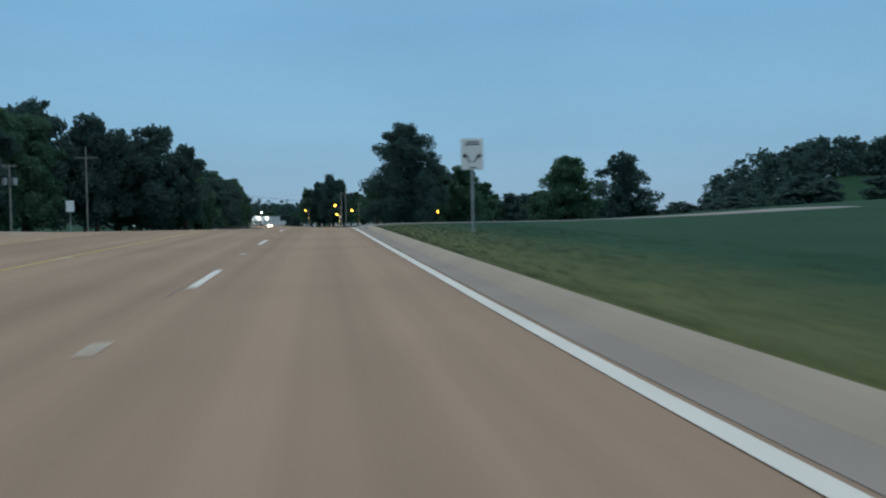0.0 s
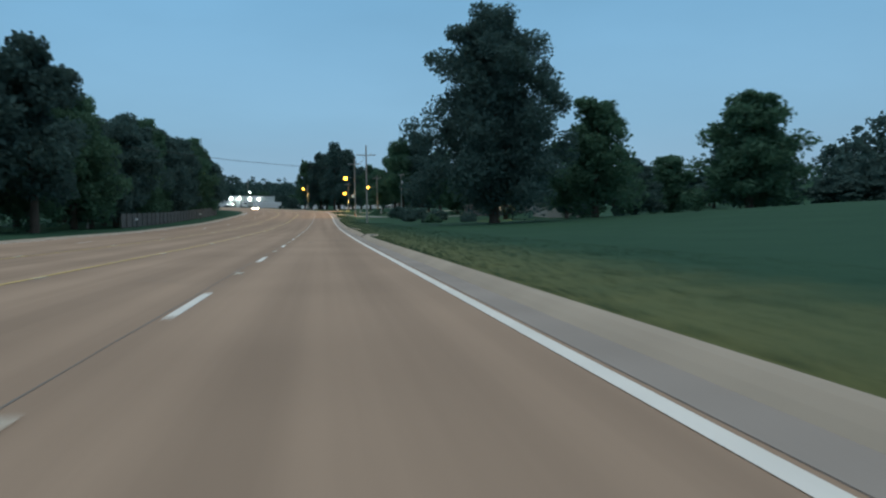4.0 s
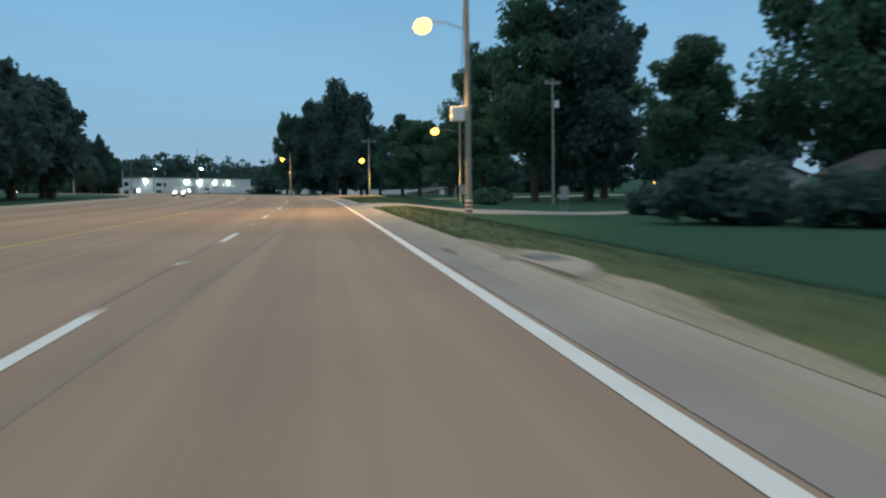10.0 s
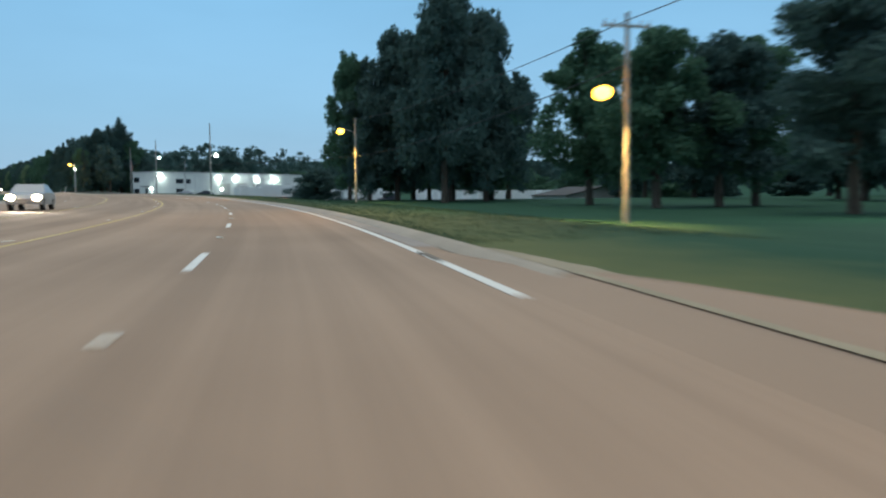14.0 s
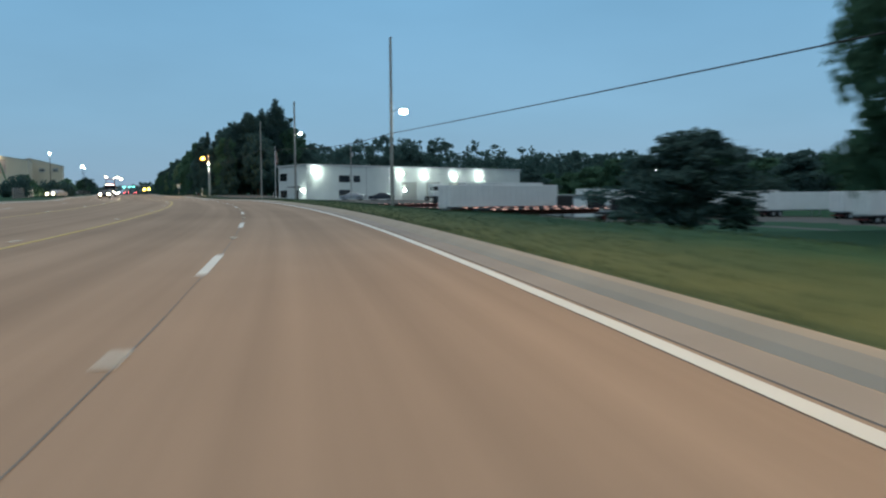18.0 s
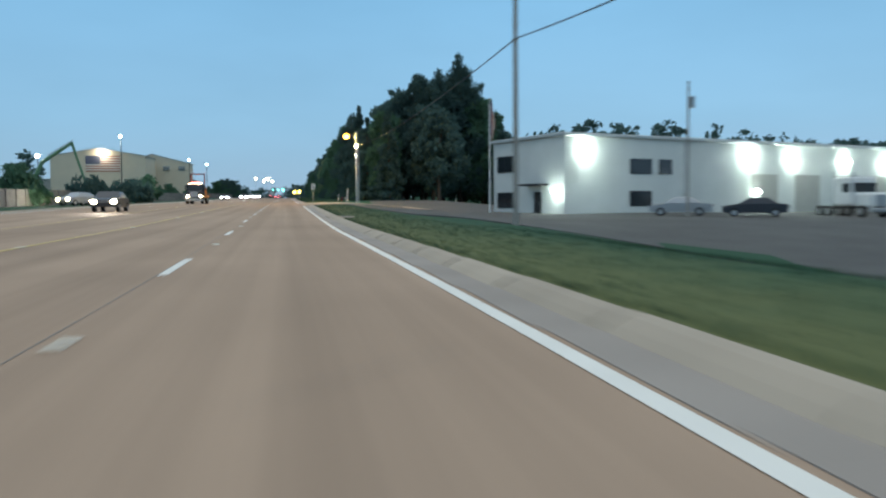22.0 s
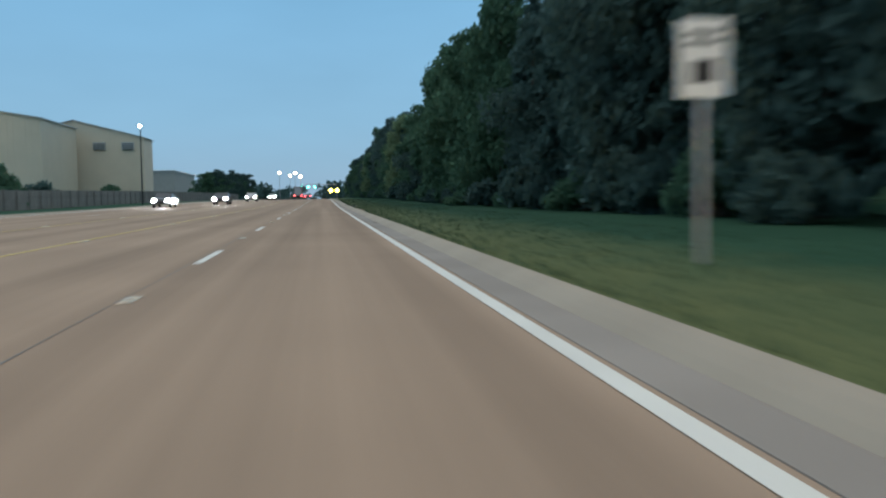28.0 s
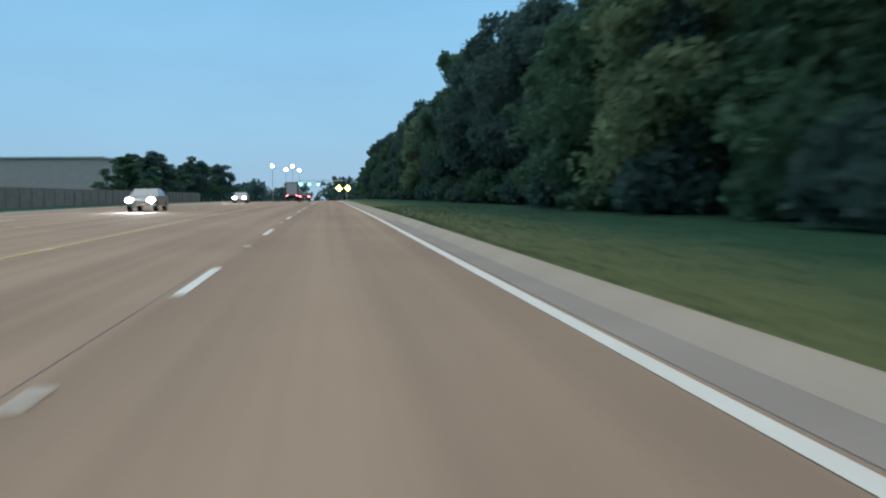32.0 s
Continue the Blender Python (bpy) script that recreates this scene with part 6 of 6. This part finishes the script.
def storm_drain(s):
    """A kerb inlet: a rounded concrete hood behind the kerb, a dark block on the kerb's face painted as the throat's
    shade, and a steel lid.
    """
    ob = thing("storm_drain", along(s, 0.93 + float(edge_shift(s)), 0, land=False), "pale concrete storm drain hood with a dark block for the throat's shade", "drain", "storm drains")
    bm = B()
    ring = [(0.0, -2.4), (0.0, 2.4), (0.28, 2.1), (0.52, 1.5), (0.66, 0.7), (0.70, 0.0), (0.66, -0.7), (0.52, -1.5), (0.28, -2.1)]
    low = [bm.verts.new((x, y, -0.25)) for x, y in ring]
    top = [bm.verts.new((x * 0.97, y * 0.98, 0.135 + 0.02 * x)) for x, y in ring]
    bm.faces.new(top)
    for a in range(len(ring)):
        b = (a + 1) % len(ring)
        bm.faces.new((low[a], low[b], top[b], top[a]))
    bmesh.ops.recalc_face_normals(bm, faces=bm.faces[:])
    part("hood", bm, CONCRETE, ob)
    bm = B()
    prof = [(-0.34, 0.02), (-0.275, 0.054), (-0.145, 0.108), (-0.07, 0.122), (-0.07, 0.0)]
    lo, hi = ([bm.verts.new((x, y, z)) for x, z in prof] for y in (0.2, 1.6))
    for a in range(5):
        b = (a + 1) % 5
        bm.faces.new((lo[a], lo[b], hi[b], hi[a]))
    bm.faces.new(lo)
    bm.faces.new(hi[::-1])
    bmesh.ops.recalc_face_normals(bm, faces=bm.faces[:])
    part("throat", bm, THROAT_SHADE, ob, "dark block painted as the throat's shade")
    part("lid", box(B(), 0.12, 0.52, -0.45, 0.45, 0.125, 0.158, 0.01), LID, ob, "dark iron lid")
    return ob


# no hole is cut; the inlet's inner shade is this dark colour
THROAT_SHADE = material("throat_shade", (0.075, 0.058, 0.045), 0.95, vary=0.4, size=0.3)
LID = material("drain_lid", (0.16, 0.155, 0.15), 0.8, metal=0.2, vary=0.3, size=0.3)
for s in (142.2, 172.6, 241.6, 544.4, 709.6):
    storm_drain(s)


def sandy_verge(s0, s1, w, seed):
    """Sand washed over the grass edge behind the kerb, with a ragged outer line."""
    rng = np.random.default_rng(seed)
    n = int((s1 - s0) / 0.35)
    ss = np.linspace(s0, s1, n)
    swell = np.sin(np.linspace(0, math.pi, n)) ** 0.6
    ragged = np.convolve(rng.uniform(0.35, 1.25, n + 4), np.ones(5) / 5, "valid") * swell * w
    k = np.linspace(0, 1, 5)
    S = np.repeat(ss[:, None], 5, 1)
    U = 0.875 + ragged[:, None] * k[None, :]
    z = side(S, U) + 0.02 + 0.012 * (1 - k[None, :])
    z[:, -1] -= 0.05
    z[:, 0] = 0.118
    z[:, 1] = np.maximum(z[:, 1], 0.12)
    a = np.interp(S, ST, RA)
    V = U + edge_shift(S)
    v = np.stack([np.interp(S, ST, RX) + V * np.cos(a), np.interp(S, ST, RY) + V * np.sin(a), road_z(S) + z], -1).reshape(-1, 3)
    i = (np.arange(n - 1)[:, None] * 5 + np.arange(4)).ravel()
    ob = part("verge_sand", mesh_of("verge_sand", v, np.stack([i, i + 1, i + 6, i + 5], 1), SAND, True), SAND)
    return tagged(ob, "pale sand washed over the grass edge", "sand", kind="structure")


sandy_verge(67, 84, 1.1, 1)
sandy_verge(158, 182, 1.1, 2)
sandy_verge(234, 246, 0.9, 3)
sandy_verge(150, 156, 0.4, 4)
sandy_verge(686, 697, 0.45, 5)
sandy_verge(325, 337, 0.8, 6)

# ---- seams and patches in the asphalt ----
TAR = material("tar_seam", (0.17, 0.145, 0.12), 0.6, vary=0.3, size=0.6, fine=14)
WORN = material("worn_asphalt", (0.26, 0.205, 0.155), 0.85, vary=0.25, size=2, bump=0.2, fine=60)


def seam(s0, s1, u0, u1, w, mat, label, name="tar_seam"):
    """A tar-filled joint: a thin wandering strip a little proud of the road."""
    n = max(3, int((s1 - s0) / 1.2))
    rng = np.random.default_rng(int(s0 * 10) + int(abs(u0) * 100))
    ss = np.linspace(s0, s1, n)
    uu = np.linspace(u0, u1, n) + edge_shift(ss) + np.cumsum(rng.normal(0, 0.006, n))
    ww = w * rng.uniform(0.5, 1.3, n) / 2
    a = np.interp(ss, ST, RA)
    rows_ = []
    for sg_ in (-1, 1):
        k = uu + sg_ * ww
        rows_.append(np.stack([np.interp(ss, ST, RX) + k * np.cos(a), np.interp(ss, ST, RY) + k * np.sin(a), road_z(ss) + 0.003], 1))
    v = np.concatenate(rows_)
    i = np.arange(n - 1)
    ob = part(name, mesh_of(name, v, np.stack([i, i + n, i + n + 1, i + 1], 1), mat), mat, road)
    ob["label"] = label
    return ob


seam(392, 560, -3.40, -3.55, 0.018, TAR, "dark tar-filled joint")
seam(10, 250, -3.62, -3.60, 0.018, TAR, "dark tar-filled joint")
seam(233, 262, -3.1, -2.2, 0.12, WORN, "dark worn stripe in the asphalt", "worn_stripe")
seam(560, 740, -3.66, -3.62, 0.018, TAR, "dark tar-filled joint")
for k in range(36):
    s = 6 + k * 21.0 + dice.uniform(-6, 6)
    u = dice.choice((-3.4, -0.4, -6.6, -2.0))
    seam(s, s + dice.uniform(0.8, 2.0), u, u + dice.uniform(0.6, 3.0) * dice.choice((-1, 1)) if u < -1 else u - dice.uniform(0.8, 2.4), 0.025, TAR, "thin tar-filled crack")
for s, u, r in ((133, -2.4, 0.35), (74, -2.6, 0.5), (182, -0.9, 0.4), (186, -2.8, 0.45), (303, -2.0, 0.5), (470, -1.0, 0.4), (640, -2.6, 0.45)):
    bm = B()
    r *= 0.5
    ring = [bm.verts.new((math.cos(q) * r * dice.uniform(0.7, 1.1), math.sin(q) * r * 2.4 * dice.uniform(0.7, 1.1), 0)) for q in np.linspace(0, 6.0, 14)]
    bm.faces.new(ring)
    ob = part("oil_stain", bm, WORN, road, "dark oil stain")
    ob.matrix_world = along(s, u, 0.0035, land=False)

# ---- grass ----
def grass(name, n, s0, s1, u0, u1, seed):
    """Grass tufts along the verge as short bent blades, one object."""
    rng = np.random.default_rng(seed)
    s = rng.uniform(s0, s1, n)
    u = u0 + (u1 - u0) * rng.uniform(0, 1, n) ** 1.7
    keep = np.ones(n, bool)
    for a, b in ((40, 67), (303, 338), (583, 614)):
        keep &= ~((s > a) & (s < b))
    keep &= ~((s > np.interp(u, (0.7, 1.4, 2.6, 10), (268.3, 270, 271.1, 272))) & (s < np.interp(u, (0.7, 1.4, 2.6, 10), (280.5, 277.5, 275.4, 276))))
    keep &= ~((s > 530) & (s < 590) & (u > 4.1))
    s, u = s[keep], u[keep]
    a = np.interp(s, ST, RA)
    un = u + edge_shift(s)
    p = np.stack([np.interp(s, ST, RX) + un * np.cos(a), np.interp(s, ST, RY) + un * np.sin(a), road_z(s) + side(s, u) - 0.02], 1)
    h = rng.uniform(0.03, 0.085, len(s))[:, None]
    d = rng.normal(size=(len(s), 2))
    d /= np.linalg.norm(d, axis=1)[:, None]
    w = np.stack([-d[:, 1], d[:, 0], 0 * s], 1) * rng.uniform(0.008, 0.02, len(s))[:, None]
    top = p + np.stack([d[:, 0], d[:, 1], 0 * s], 1) * h * 0.6 + np.array([0, 0, 1]) * h
    v = np.stack([p - w, p + w, top + w * 0.3, top - w * 0.3], 1).reshape(-1, 3)
    return tagged(part(name, numpy_mesh(name, v, np.arange(len(v)).reshape(-1, 4), GRASS_BLADE), GRASS_BLADE), "short green grass blades on the verge", "grass", kind="stuff")


grass("verge_grass", 160000, -10, 780, 0.98, 7.0, 3)
